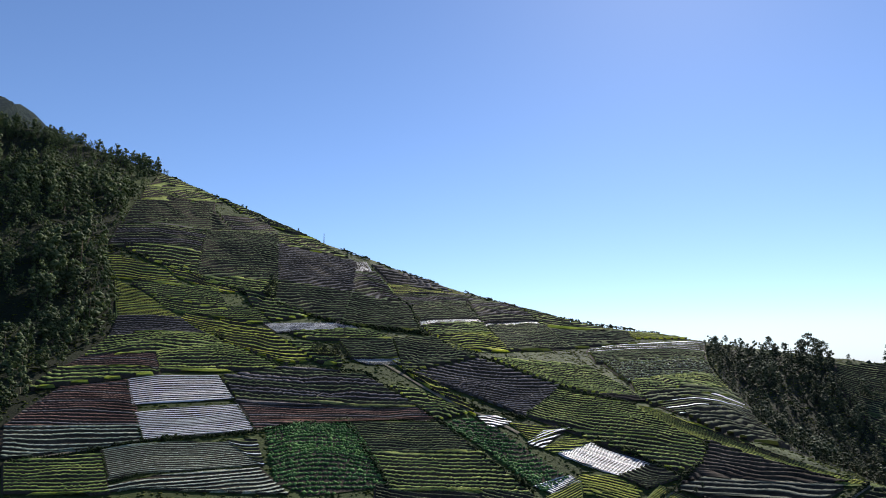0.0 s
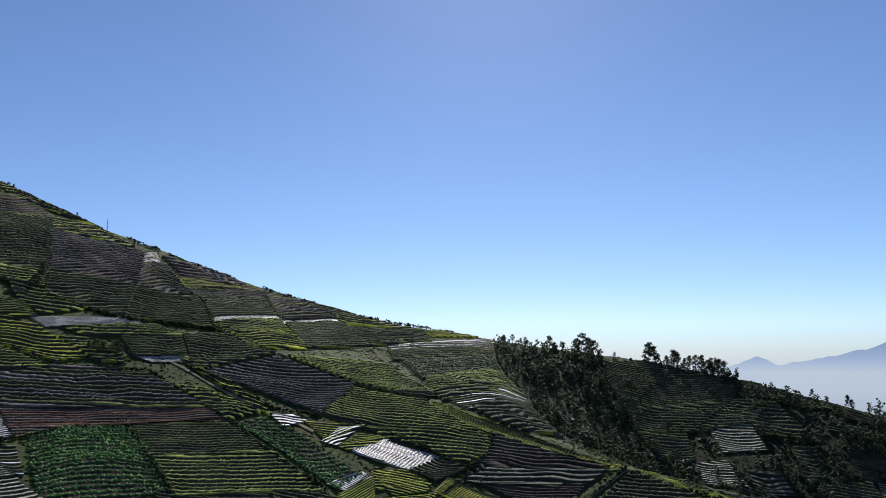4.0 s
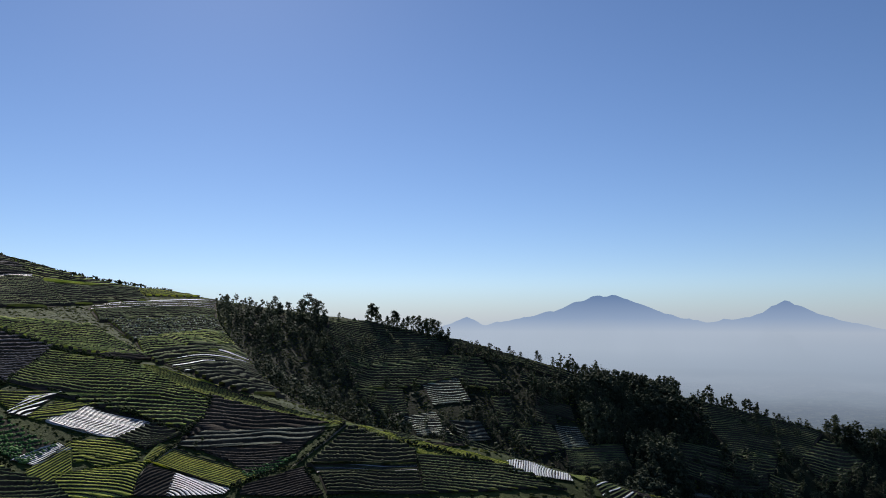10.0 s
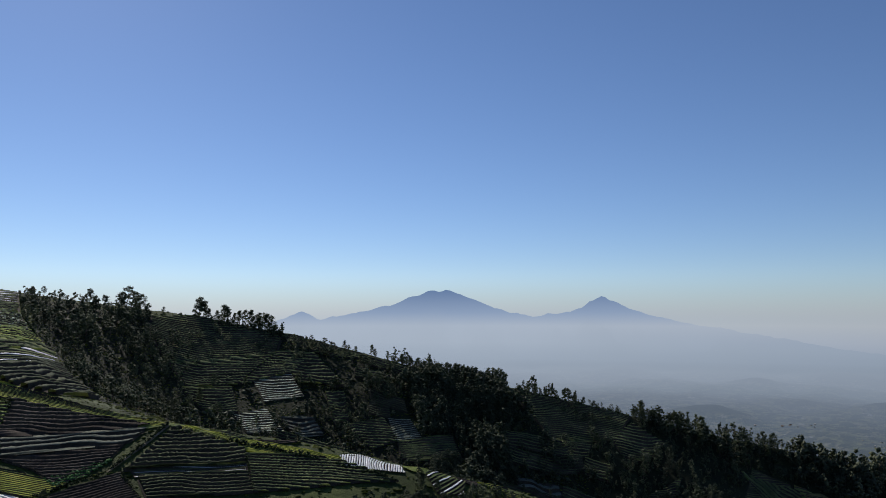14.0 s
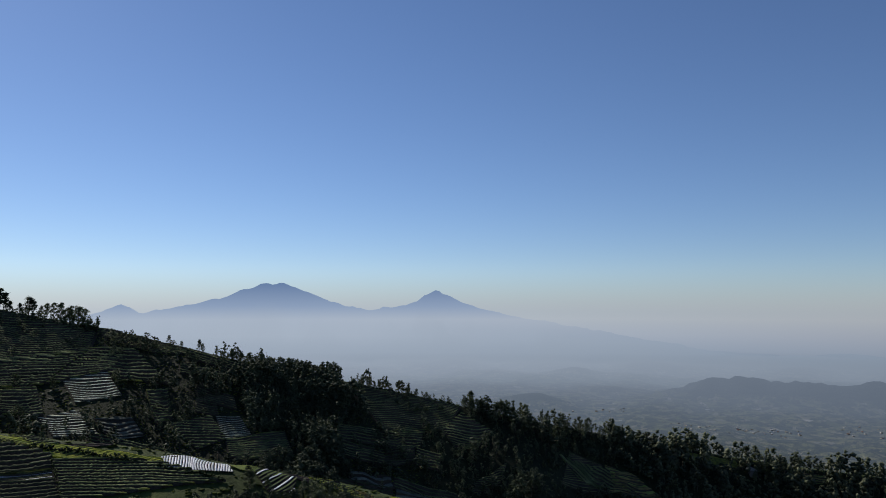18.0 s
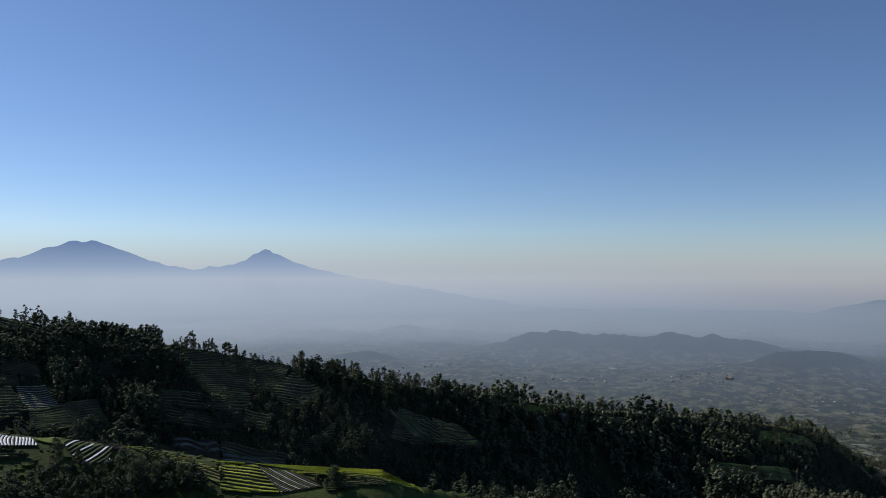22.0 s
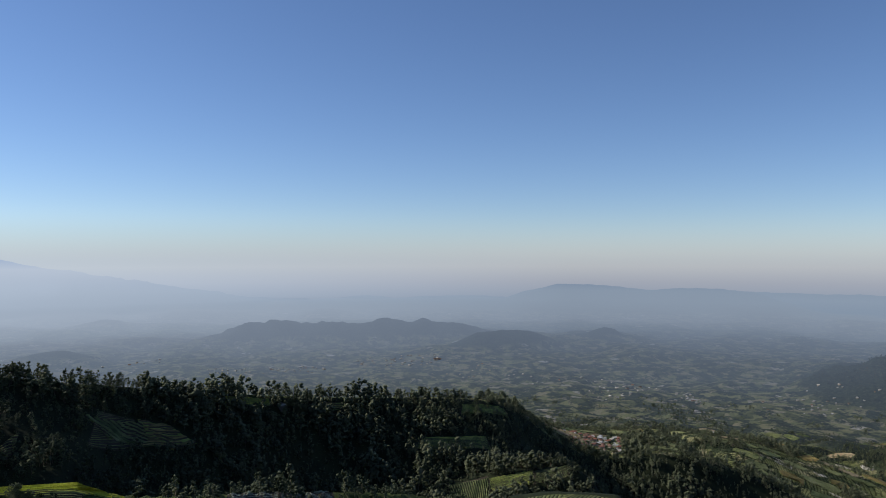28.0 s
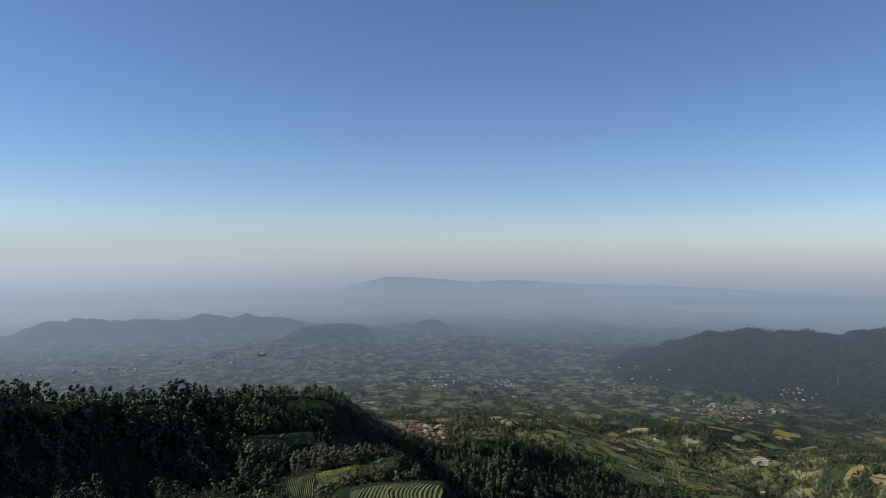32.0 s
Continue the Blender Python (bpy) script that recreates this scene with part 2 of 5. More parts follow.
# ---- the lie of the land ----
def lattice(x, y, seed):
    """Smooth value noise in -1..1 on a unit lattice."""
    xi, yi = np.floor(x).astype(np.int64), np.floor(y).astype(np.int64)
    fx, fy = x - xi, y - yi
    fx, fy = fx * fx * (3 - 2 * fx), fy * fy * (3 - 2 * fy)

    def h(i, j):
        n = (i * 374761393 + j * 668265263 + seed * 974711) & 0x7FFFFFFF
        n = ((n ^ (n >> 13)) * 1274126177) & 0x7FFFFFFF
        return ((n ^ (n >> 16)) & 0xFFFF) / 32767.5 - 1
    return (h(xi, yi) * (1 - fx) + h(xi + 1, yi) * fx) * (1 - fy) + (h(xi, yi + 1) * (1 - fx) + h(xi + 1, yi + 1) * fx) * fy


def fbm(x, y, size, octaves, seed):
    total, amp = 0, 1.0
    for o in range(octaves):
        total = total + amp * lattice(x / size, y / size, seed + o)
        size, amp = size / 2.1, amp / 2
    return total


# Long ridge: bearing, rise over the eye's level (degrees), distance.
RIDGE_AZ = (-70, -45, -28, -22, -16, -8, 0, 10, 20, 30, 38, 45, 50, 57, 65, 72, 80, 90, 100, 103.4, 105.2, 107, 109.2, 111.5, 113.7, 117.4, 118.5, 123.2, 126.7, 131, 140, 170)
RIDGE_EL = (20, 17.3, 15.2, 13.9, 11.8, 8.8, 6.1, 3.1, 1.5, 0.1, -1.3, -3.2, -4.6, -6.1, -7.7, -9.0, -10.2, -11.2, -11.4, -11.5, -12.1, -13.4, -14.9, -15.5, -15.6, -14.8, -15.0, -16.1, -17.2, -18.5, -19.6, -14)
RIDGE_R = (620, 610, 600, 600, 590, 570, 560, 550, 530, 510, 490, 470, 465, 480, 500, 540, 600, 680, 760, 790, 810, 840, 860, 880, 900, 930, 940, 980, 1000, 1010, 1010, 700)
# Near spur with its green crest, and the ravine behind it.
CREST_AZ = (-45, -22, -10, 3, 9.5, 15, 22, 30, 37, 44, 49, 54, 60, 64, 72, 75, 79, 83, 91, 97, 103, 110, 120, 150)
CREST_EL = (1, 2.5, 1.7, 0.35, -1.95, -3.2, -5.35, -7.8, -9.25, -10.75, -12.0, -13.1, -14.5, -15.3, -16.4, -16.9, -17.5, -17.7, -18.1, -18.4, -19.2, -22, -26, -26)
CREST_R = (350, 350, 350, 340, 318, 298, 270, 240, 225, 212, 206, 202, 198, 195, 190, 195, 215, 240, 275, 310, 340, 340, 300, 280)
RAVINE_AZ = (-45, 19.5, 24, 31, 150)
RAVINE = (0, 0, 0.5, 1, 1)
# Country beyond.
PLAIN_R = (0, 1050, 1350, 1500, 1750, 2100, 2500, 3000, 3300, 3600, 4000, 4600, 4980)
PLAIN_Z = (-370, -345, -338, -362, -420, -444, -445, -412, -394, -377, -352, -287, -290)
# Single hills on it: bearing, distance, half width along and across (degrees, metres), rise.
FAR_HILLS = ((69.8, 3080, 3.0, 120, 46), (72.4, 3060, 1.6, 90, 16), (74.2, 3950, 1.7, 80, 40), (102.4, 3140, 1.7, 120, 44), (104.6, 3170, 1.7, 110, 58), (106.6, 3210, 1.6, 90, 36), (98.9, 3060, 1.9, 70, 18), (110.2, 3230, 3.0, 70, 14))
# Ranges that close it off: distance, half depth, then bearings and skyline (degrees).
VOLCANO_AZ = (20, 30, 36, 37.5, 38.9, 39.5, 40.2, 41, 43, 45.4, 48, 49.3, 49.9, 50.5, 51.0, 51.5, 53, 55, 57, 58.7, 61, 62.3, 62.9, 63.4, 64.1, 65.3, 67.2, 71.2, 74, 76.9, 82, 90)
VOLCANO_EL = (-3, -1.6, -0.9, -0.6, 0.0, 0.15, 0.0, -0.45, 0.0, 0.4, 1.3, 1.74, 1.93, 1.86, 2.0, 1.9, 1.25, 0.55, 0.0, -0.2, 0.35, 0.9, 1.2, 1.48, 1.1, 0.55, -0.25, -0.9, -1.4, -1.9, -2.8, -4.6)
SOUTH_AZ = (97, 103.5, 106, 109.3, 113, 116, 118.5, 121, 123.2, 125, 127.6, 131, 136, 143)
SOUTH_EL = (-5.2, -4.0, -2.9, -2.2, -2.4, -2.65, -2.5, -2.55, -2.75, -3.3, -4.0, -4.6, -5.0, -5.6)
FAINT_AZ = (112, 118, 124, 130, 138, 146, 160, 180)
FAINT_EL = (-4, -2.95, -2.75, -2.8, -3.05, -3.3, -3.2, -4)
MIDDLE_AZ = (74, 79, 84, 87, 91.4, 94, 96, 99.9, 104.9, 107.5, 110, 112.3, 114.8, 119, 124)
MIDDLE_EL = (-8, -6.8, -5.5, -5.2, -5.35, -5.05, -5.1, -5.3, -6.4, -6.1, -6.1, -5.75, -6.3, -7.3, -9)
WOODED_AZ = (120, 126.6, 131.6, 134, 136.3, 138.5, 140.4, 142.9, 145, 152, 162, 175)
WOODED_EL = (-11.5, -8.8, -7.2, -6.3, -5.9, -6.0, -5.8, -6.05, -5.4, -5.2, -6, -10)
PEAK_AZ = (-75, -60, -45, -36, -32.8, -30.7, -29, -26, -22, -15)
PEAK_EL = (5, 16, 19, 18.3, 17.5, 16.8, 15.7, 13, 10, -8)
# Terraced knolls at the foot of the spur.
KNOLL_AZ = (96.5, 99.4, 103.4, 107, 109.7, 111.5, 114)
KNOLL_EL = (-20, -17.9, -17.1, -16.5, -16.0, -17.2, -21)
MEADOW_AZ = (102.5, 105.2, 108.8, 113.5, 116.5)
MEADOW_EL = (-21, -18.6, -18.2, -18.1, -21)
RANGES = ((640, 75, KNOLL_AZ, KNOLL_EL, 2), (470, 60, MEADOW_AZ, MEADOW_EL, 1), (1900, 620, PEAK_AZ, PEAK_EL, 10), (4750, 190, VOLCANO_AZ, VOLCANO_EL, 10), (4900, 60, FAINT_AZ, FAINT_EL, 4), (4600, 170, SOUTH_AZ, SOUTH_EL, 5), (3420, 120, MIDDLE_AZ, MIDDLE_EL, 15), (2650, 330, WOODED_AZ, WOODED_EL, 14))


def spread(az, xs, ys):
    """A table over the bearing, with its corners rounded."""
    return sum(np.interp(az + d, xs, ys, period=360) for d in (-1.2, -0.4, 0.4, 1.2)) / 4


def gully(x, y):
    """How deep a point of the valley land lies in one of its wooded gullies, 0 to 1."""
    az, r = np.degrees(np.arctan2(x, y)), np.hypot(x, y)
    mask = np.interp(az, (102, 108, 150, 165), (0, 1, 1, 0)) * np.interp(r, (980, 1080, 1500, 2100), (0, 1, 1, 0))
    return mask * np.exp(-(fbm(x, y, 330, 2, 33) / 0.17) ** 2)


def height(x, y):
    x, y = np.asarray(x, float), np.asarray(y, float)
    az, r = np.degrees(np.arctan2(x, y)), np.hypot(x, y)
    rr = spread(az, RIDGE_AZ, RIDGE_R)
    zr = rr * np.tan(np.radians(spread(az, RIDGE_AZ, RIDGE_EL)))
    rc = spread(az, CREST_AZ, CREST_R)
    zc = rc * np.tan(np.radians(spread(az, CREST_AZ, CREST_EL)))
    cut = spread(az, RAVINE_AZ, RAVINE)
    rg = rc + (rr - rc) * 0.52
    zg = (zc + (zr - zc) * 0.52) * (1 - cut) + (zr - 0.44 * (rr - rg)) * cut
    rb = 0.30 * rc
    zb = np.minimum(zc - 0.36 * (rc - rb), -60)
    plain = np.interp(r, PLAIN_R, PLAIN_Z)
    z = np.minimum(zb, -70) + 0 * r
    knots = [(0 * r, np.minimum(zb, -75)), (rb, zb), (rc, zc), (rg, zg), (rr, zr)]
    for (ra, za), (re, ze) in zip(knots, knots[1:]):
        f = np.clip((r - ra) / (re - ra), 0, 1)
        z = np.where(r >= ra, za + (ze - za) * f, z)
    folds = np.interp(az, (-62, -48, -31, -27, 60, 72, 118, 128, 140), (0, 1, 1, 0, 0, 1, 1, 0.6, 0.3))
    share = np.clip((r - rc * 1.15) / (rr - rc * 1.15), 0, 1)
    z = z + folds * 4 * share * (1 - share) * (19 * lattice(az / 5.5, r / 300, 15) + 8 * lattice(az / 2.3, r / 130, 16))
    past = np.clip((r - rr) / 650, 0, 1)
    z = np.where(r > rr, zr + (np.minimum(plain, zr) - zr) * (past * past * (3 - 2 * past) * 0.55 + past * 0.45), z)
    far = np.clip((r - 900) / 900, 0, 1)
    near = np.clip((r - 60) / 150, 0, 1)
    z = z + fbm(x, y, 60, 3, 5) * 0.7 * near * (1 - far) + fbm(x, y, 260, 4, 9) * 14 * far - 40 * gully(x, y)
    for a0, r0, wa, wr, h in FAR_HILLS:
        d2 = ((az - a0) / wa) ** 2 + ((r - r0) / wr) ** 2
        z = z + np.where(d2 < 9, h * np.exp(-d2) * (1 + 0.16 * fbm(x, y, 160, 4, 31)), 0)
    for r0, depth, azs, els, rough in RANGES:
        top = r0 * np.tan(np.radians(np.interp(az, azs, els))) + rough * fbm(x, y, 70, 4, 57)
        across = np.exp(-((r - r0) / depth) ** 2) * (1 - 0.42 * np.abs(fbm(x, y, 190, 4, 71)) * np.clip(np.abs(r - r0) / depth, 0, 1))
        z = np.where((az > azs[0]) & (az < azs[-1]), z + np.maximum(top - z, 0) * across, z)
    return z


def mesh_object(name, verts, faces, materials, index=None, smooth=False):
    me = bpy.data.meshes.new(name)
    me.from_pydata(np.asarray(verts).tolist(), [], np.asarray(faces).tolist() if isinstance(faces, np.ndarray) else faces)
    for m in materials:
        me.materials.append(m)
    if index is not None:
        me.polygons.foreach_set("material_index", np.asarray(index, np.int32))
    if smooth:
        me.polygons.foreach_set("use_smooth", np.ones(len(me.polygons), bool))
    me.update()
    return new(name, me)


SHEET = {}


def polar_sheet():
    azs = np.concatenate([np.arange(-180, -40, 4.0), np.arange(-40, 36, 0.45), np.arange(36, 80, 0.3), np.arange(80, 152, 0.4), np.arange(152, 180, 4.0)])
    rs = np.concatenate([np.linspace(8, 150, 14), np.arange(156, 700, 5.0), np.geomspace(700, 1700, 70)[0:], np.geomspace(1720, 4980, 130)])
    A, D = np.meshgrid(np.radians(azs), rs)
    X, Y = D * np.sin(A), D * np.cos(A)
    Z = height(X, Y)
    SHEET.update(az=azs, r=rs, z=Z)
    n, k = len(azs), len(rs)
    verts = np.stack([X, Y, Z], -1).reshape(-1, 3)
    i = np.arange(k - 1)[:, None] * n
    j = np.arange(n)
    jn = (j + 1) % n
    faces = np.stack([i + j, i + n + j, i + n + jn, i + jn], -1).reshape(-1, 4)
    rr, rc = spread(azs, RIDGE_AZ, RIDGE_R), spread(azs, CREST_AZ, CREST_R)
    q, share = rs[:-1, None], rs[:-1, None] / rr
    a = azs[None] + 0 * q
    mats = np.where((a > 96) & ((share > 1.0) | (a > 104)), 3, 0)
    # Wooded and shaded slopes take the floor colour with the shade painted in.
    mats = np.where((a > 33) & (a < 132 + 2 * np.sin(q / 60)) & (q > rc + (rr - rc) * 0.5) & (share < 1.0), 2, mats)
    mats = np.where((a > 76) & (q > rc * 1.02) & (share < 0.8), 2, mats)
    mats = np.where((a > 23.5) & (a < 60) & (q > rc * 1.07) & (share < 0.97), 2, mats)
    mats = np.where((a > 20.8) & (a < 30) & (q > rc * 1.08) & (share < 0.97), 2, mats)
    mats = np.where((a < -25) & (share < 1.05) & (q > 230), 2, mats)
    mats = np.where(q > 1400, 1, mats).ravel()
    verts = np.vstack([verts, [[0, 0, float(Z[0].mean())]]])
    cap = [(len(verts) - 1, a, b) for a, b in zip(j.tolist(), jn.tolist())]
    me_faces = faces.tolist() + cap
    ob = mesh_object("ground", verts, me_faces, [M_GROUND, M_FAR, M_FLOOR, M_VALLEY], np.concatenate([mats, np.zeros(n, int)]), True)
    # Added emissive wall round the plain, in place of haze at the horizon.
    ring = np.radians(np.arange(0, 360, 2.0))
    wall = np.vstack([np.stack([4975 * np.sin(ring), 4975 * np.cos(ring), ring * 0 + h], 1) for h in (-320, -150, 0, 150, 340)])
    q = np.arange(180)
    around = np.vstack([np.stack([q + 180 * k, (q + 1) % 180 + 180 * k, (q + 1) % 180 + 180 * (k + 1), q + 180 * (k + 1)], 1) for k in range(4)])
    tagged(mesh_object("backdrop", wall, around, [M_HAZE], None, True), "glowing backdrop wall painted as pale haze along the horizon", "haze", kind="structure")
    return tagged(ob, "grassy hillside, ravine and hazy plain reaching distant volcanoes", "ground", kind="structure")


polar_sheet()


def lay(x, y):
    """The height of the built ground."""
    x, y = np.asarray(x, float), np.asarray(y, float)
    az, r = np.degrees(np.arctan2(x, y)), np.hypot(x, y)
    A, R, Z = SHEET["az"], SHEET["r"], SHEET["z"]
    i = np.clip(np.searchsorted(A, az) - 1, 0, len(A) - 2)
    j = np.clip(np.searchsorted(R, r) - 1, 0, len(R) - 2)
    fa, fr = (az - A[i]) / (A[i + 1] - A[i]), np.clip((r - R[j]) / (R[j + 1] - R[j]), 0, 1)
    return (Z[j, i] * (1 - fa) + Z[j, i + 1] * fa) * (1 - fr) + (Z[j + 1, i] * (1 - fa) + Z[j + 1, i + 1] * fa) * fr


def z_at(x, y):
    return float(lay(x, y))


# ---- crops ----
M_SOIL_BROWN = surface("red_brown_soil", (0.105, 0.062, 0.047), (0.175, 0.102, 0.08), (0.25, 0.158, 0.125), 0.08, 1.2, spec=0.03)
M_SOIL_DARK = surface("dark_moist_soil", (0.0312, 0.0282, 0.0215), (0.0585, 0.0471, 0.0351), (0.0975, 0.0792, 0.0546), 0.08, 1.2, spec=0.03)
M_SOIL_VIOLET = surface("grey_violet_soil", (0.088, 0.08, 0.08), (0.138, 0.125, 0.124), (0.19, 0.172, 0.168), 0.08, 1.2, spec=0.03)
M_UMBER = surface("dark_umber_soil", (0.03, 0.025, 0.021), (0.052, 0.043, 0.037), (0.082, 0.07, 0.06), 0.08, 1.2, spec=0.03)
M_LIME = surface("young_lime_green_crop", (0.20, 0.225, 0.036), (0.335, 0.365, 0.058), (0.45, 0.455, 0.1), 0.12, 2.5, per="object", bump_dist=0.1, leafy=0.25)
M_GREEN = surface("green_crop", (0.142, 0.19, 0.053), (0.265, 0.315, 0.092), (0.41, 0.44, 0.14), 0.12, 2.5, per="object", bump_dist=0.1, leafy=0.25)
M_DARK = surface("dark_green_crop", (0.07, 0.091, 0.04), (0.126, 0.152, 0.067), (0.205, 0.218, 0.108), 0.12, 2.5, per="object", bump_dist=0.1, leafy=0.25)
M_DUSKY = surface("dusky_green_crop", (0.036, 0.046, 0.022), (0.064, 0.077, 0.037), (0.105, 0.112, 0.06), 0.12, 2.5, per="object", bump_dist=0.1, leafy=0.15)
M_CABBAGE = surface("bluish_cabbage_leaves", (0.045, 0.10, 0.032), (0.088, 0.178, 0.058), (0.21, 0.33, 0.15), 0.9, 3.0, per="object", bump=0.5, bump_dist=0.15, rough=0.8, spec=0.05)
M_SILVER = surface("pale_silvery_crop", (0.11, 0.14, 0.085), (0.25, 0.28, 0.205), (0.47, 0.48, 0.43), 0.9, 3.0, per="object", bump=0.5, bump_dist=0.15, rough=0.6, spec=0.3)
M_STRAW = surface("straw_coloured_crop", (0.0992, 0.0806, 0.031), (0.161, 0.13, 0.0496), (0.211, 0.18, 0.0744), 0.12, 2.0, per="object")
M_GREY = surface("dull_grey_green_crop", (0.07, 0.081, 0.0653), (0.119, 0.128, 0.102), (0.168, 0.176, 0.145), 0.12, 2.5, per="object")
M_PLASTIC = surface("silver_plastic_mulch", (0.36, 0.36, 0.385), (0.53, 0.535, 0.565), (0.66, 0.655, 0.69), 0.5, 3.0, rough=0.55, bump=0.3, bump_dist=0.06, per="object", spec=0.4)
M_MEADOW = surface("muted_yellow_green_terrace_crop", (0.066, 0.079, 0.033), (0.112, 0.126, 0.055), (0.165, 0.172, 0.09), 0.03, 0.4, per="object", bump_dist=0.3)
M_FALLOW = surface("pale_fallow_soil", (0.12, 0.10, 0.062), (0.185, 0.155, 0.098), (0.26, 0.225, 0.155), 0.05, 0.6, per="object", spec=0.03)
# Soil of the valley terraces, with the shade of the steps in its colour.
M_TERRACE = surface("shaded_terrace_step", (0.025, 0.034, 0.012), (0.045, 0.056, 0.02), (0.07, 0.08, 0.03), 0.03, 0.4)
M_HEDGE = surface("hedge_foliage", (0.0176, 0.0265, 0.0106), (0.0378, 0.0508, 0.0186), (0.0756, 0.0829, 0.0319), 0.2, 2.0, per="island", bump=0.0, leafy=0.25)

# soil, beds, share of the pitch that a bed fills, its height by the pitch, unevenness, single plants, label
CROPS = {
    "lime": (M_GREEN, M_LIME, 0.72, 0.3, 0.26, False, "terraced field of bright lime-green young crop"),
    "green": (M_SOIL_DARK, M_GREEN, 0.6, 0.46, 0.3, False, "terraced field of green vegetables in narrow beds"),
    "dusky": (M_SOIL_DARK, M_DUSKY, 0.6, 0.48, 0.3, False, "terraced field of dusky green vegetable beds"),
    "dark": (M_SOIL_DARK, M_DARK, 0.60, 0.48, 0.3, False, "terraced field of dark green vegetable beds"),
    "brown": (M_SOIL_DARK, M_SOIL_BROWN, 0.66, 0.3, 0.3, False, "freshly hoed red-brown field with raised beds"),
    "violet": (M_SOIL_DARK, M_SOIL_VIOLET, 0.62, 0.4, 0.3, False, "bare grey-violet field with raised beds"),
    "umber": (M_SOIL_DARK, M_UMBER, 0.66, 0.3, 0.3, False, "dark brown field with curving raised beds"),
    "white": (M_SOIL_DARK, M_PLASTIC, 0.80, 0.3, 0.06, False, "field of beds covered in shiny silver plastic mulch"),
    "stripe": (M_SOIL_DARK, M_PLASTIC, 0.50, 0.30, 0.1, False, "dark field with spaced strips of silver plastic mulch"),
    "silver": (M_SOIL_DARK, M_SILVER, 0.62, 0.24, 0.3, False, "field of pale silvery cabbages in rows"),
    "cabbage": (M_SOIL_DARK, M_CABBAGE, 0.70, 0.24, 0.3, True, "field of bluish green cabbages in rows"),
    "sparkle": (M_SOIL_DARK, M_DARK, 0.6, 0.36, 0.4, False, "sparse field of glinting pale cabbages"),
    "grey": (M_SOIL_DARK, M_GREY, 0.85, 0.18, 0.3, False, "dull grey-green field of low plants"),
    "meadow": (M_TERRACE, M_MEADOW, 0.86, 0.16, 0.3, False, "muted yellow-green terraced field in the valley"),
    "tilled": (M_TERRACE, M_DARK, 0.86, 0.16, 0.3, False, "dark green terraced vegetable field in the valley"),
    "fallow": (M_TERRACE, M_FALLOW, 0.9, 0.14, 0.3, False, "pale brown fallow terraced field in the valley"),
    "straw": (M_GREEN, M_STRAW, 0.8, 0.25, 0.3, False, "dry straw-coloured terraced field"),
}
OCTA = np.array([(1, 0, 0), (-1, 0, 0), (0, 1, 0), (0, -1, 0), (0, 0, 1), (0, 0, -1)], float)
OCTA_FACES = np.array([(0, 2, 4), (2, 1, 4), (1, 3, 4), (3, 0, 4), (2, 0, 5), (1, 2, 5), (3, 1, 5), (0, 3, 5)])
FIELDS, MIDDLES = [], []
dice = np.random.default_rng(21)


def fast_mesh(name, V, F, materials, index=None, smooth=False):
    """A mesh from arrays, all faces of one size."""
    me = bpy.data.meshes.new(name)
    k = F.shape[1]
    me.vertices.add(len(V))
    me.vertices.foreach_set("co", np.ascontiguousarray(V, np.float32).ravel())
    me.loops.add(F.size)
    me.loops.foreach_set("vertex_index", F.ravel().astype(np.int32))
    me.polygons.add(len(F))
    me.polygons.foreach_set("loop_start", np.arange(0, F.size, k, dtype=np.int32))
    for m in materials:
        me.materials.append(m)
    if index is not None:
        me.polygons.foreach_set("material_index", index.astype(np.int32))
    if smooth:
        me.polygons.foreach_set("use_smooth", np.ones(len(F), bool))
    me.update(calc_edges=True)
    return me


def part(name, me, parent, label=""):
    ob = new(name, me)
    ob.parent = parent
    return tagged(ob, label) if label else ob


def grid_faces(a, b):
    i = np.arange(a - 1)[:, None] * b
    j = np.arange(b - 1)
    return np.stack([i + j, i + b + j, i + b + j + 1, i + j + 1], -1).reshape(-1, 4)


def clumps(P, S, squash=0.8):
    """Small uneven bodies at the points P with the sizes S."""
    n = len(P)
    q = dice.uniform(0, 6.283, n)
    c, s = np.cos(q), np.sin(q)
    B = OCTA[None] * dice.uniform(0.6, 1.2, (n, 6, 1)) + dice.normal(0, 0.22, (n, 6, 3))
    V = np.stack([B[..., 0] * c[:, None] - B[..., 1] * s[:, None], B[..., 0] * s[:, None] + B[..., 1] * c[:, None], B[..., 2] * squash], -1)
    V = V * np.asarray(S)[:, None, None] + P[:, None]
    F = OCTA_FACES[None] + (np.arange(n) * 6)[:, None, None]
    return V.reshape(-1, 3), F.reshape(-1, 3)


def joined(pieces):
    V, F, n = [], [], 0
    for v, f in pieces:
        V.append(v)
        F.append(f + n)
        n += len(v)
    return np.vstack(V), np.vstack(F)


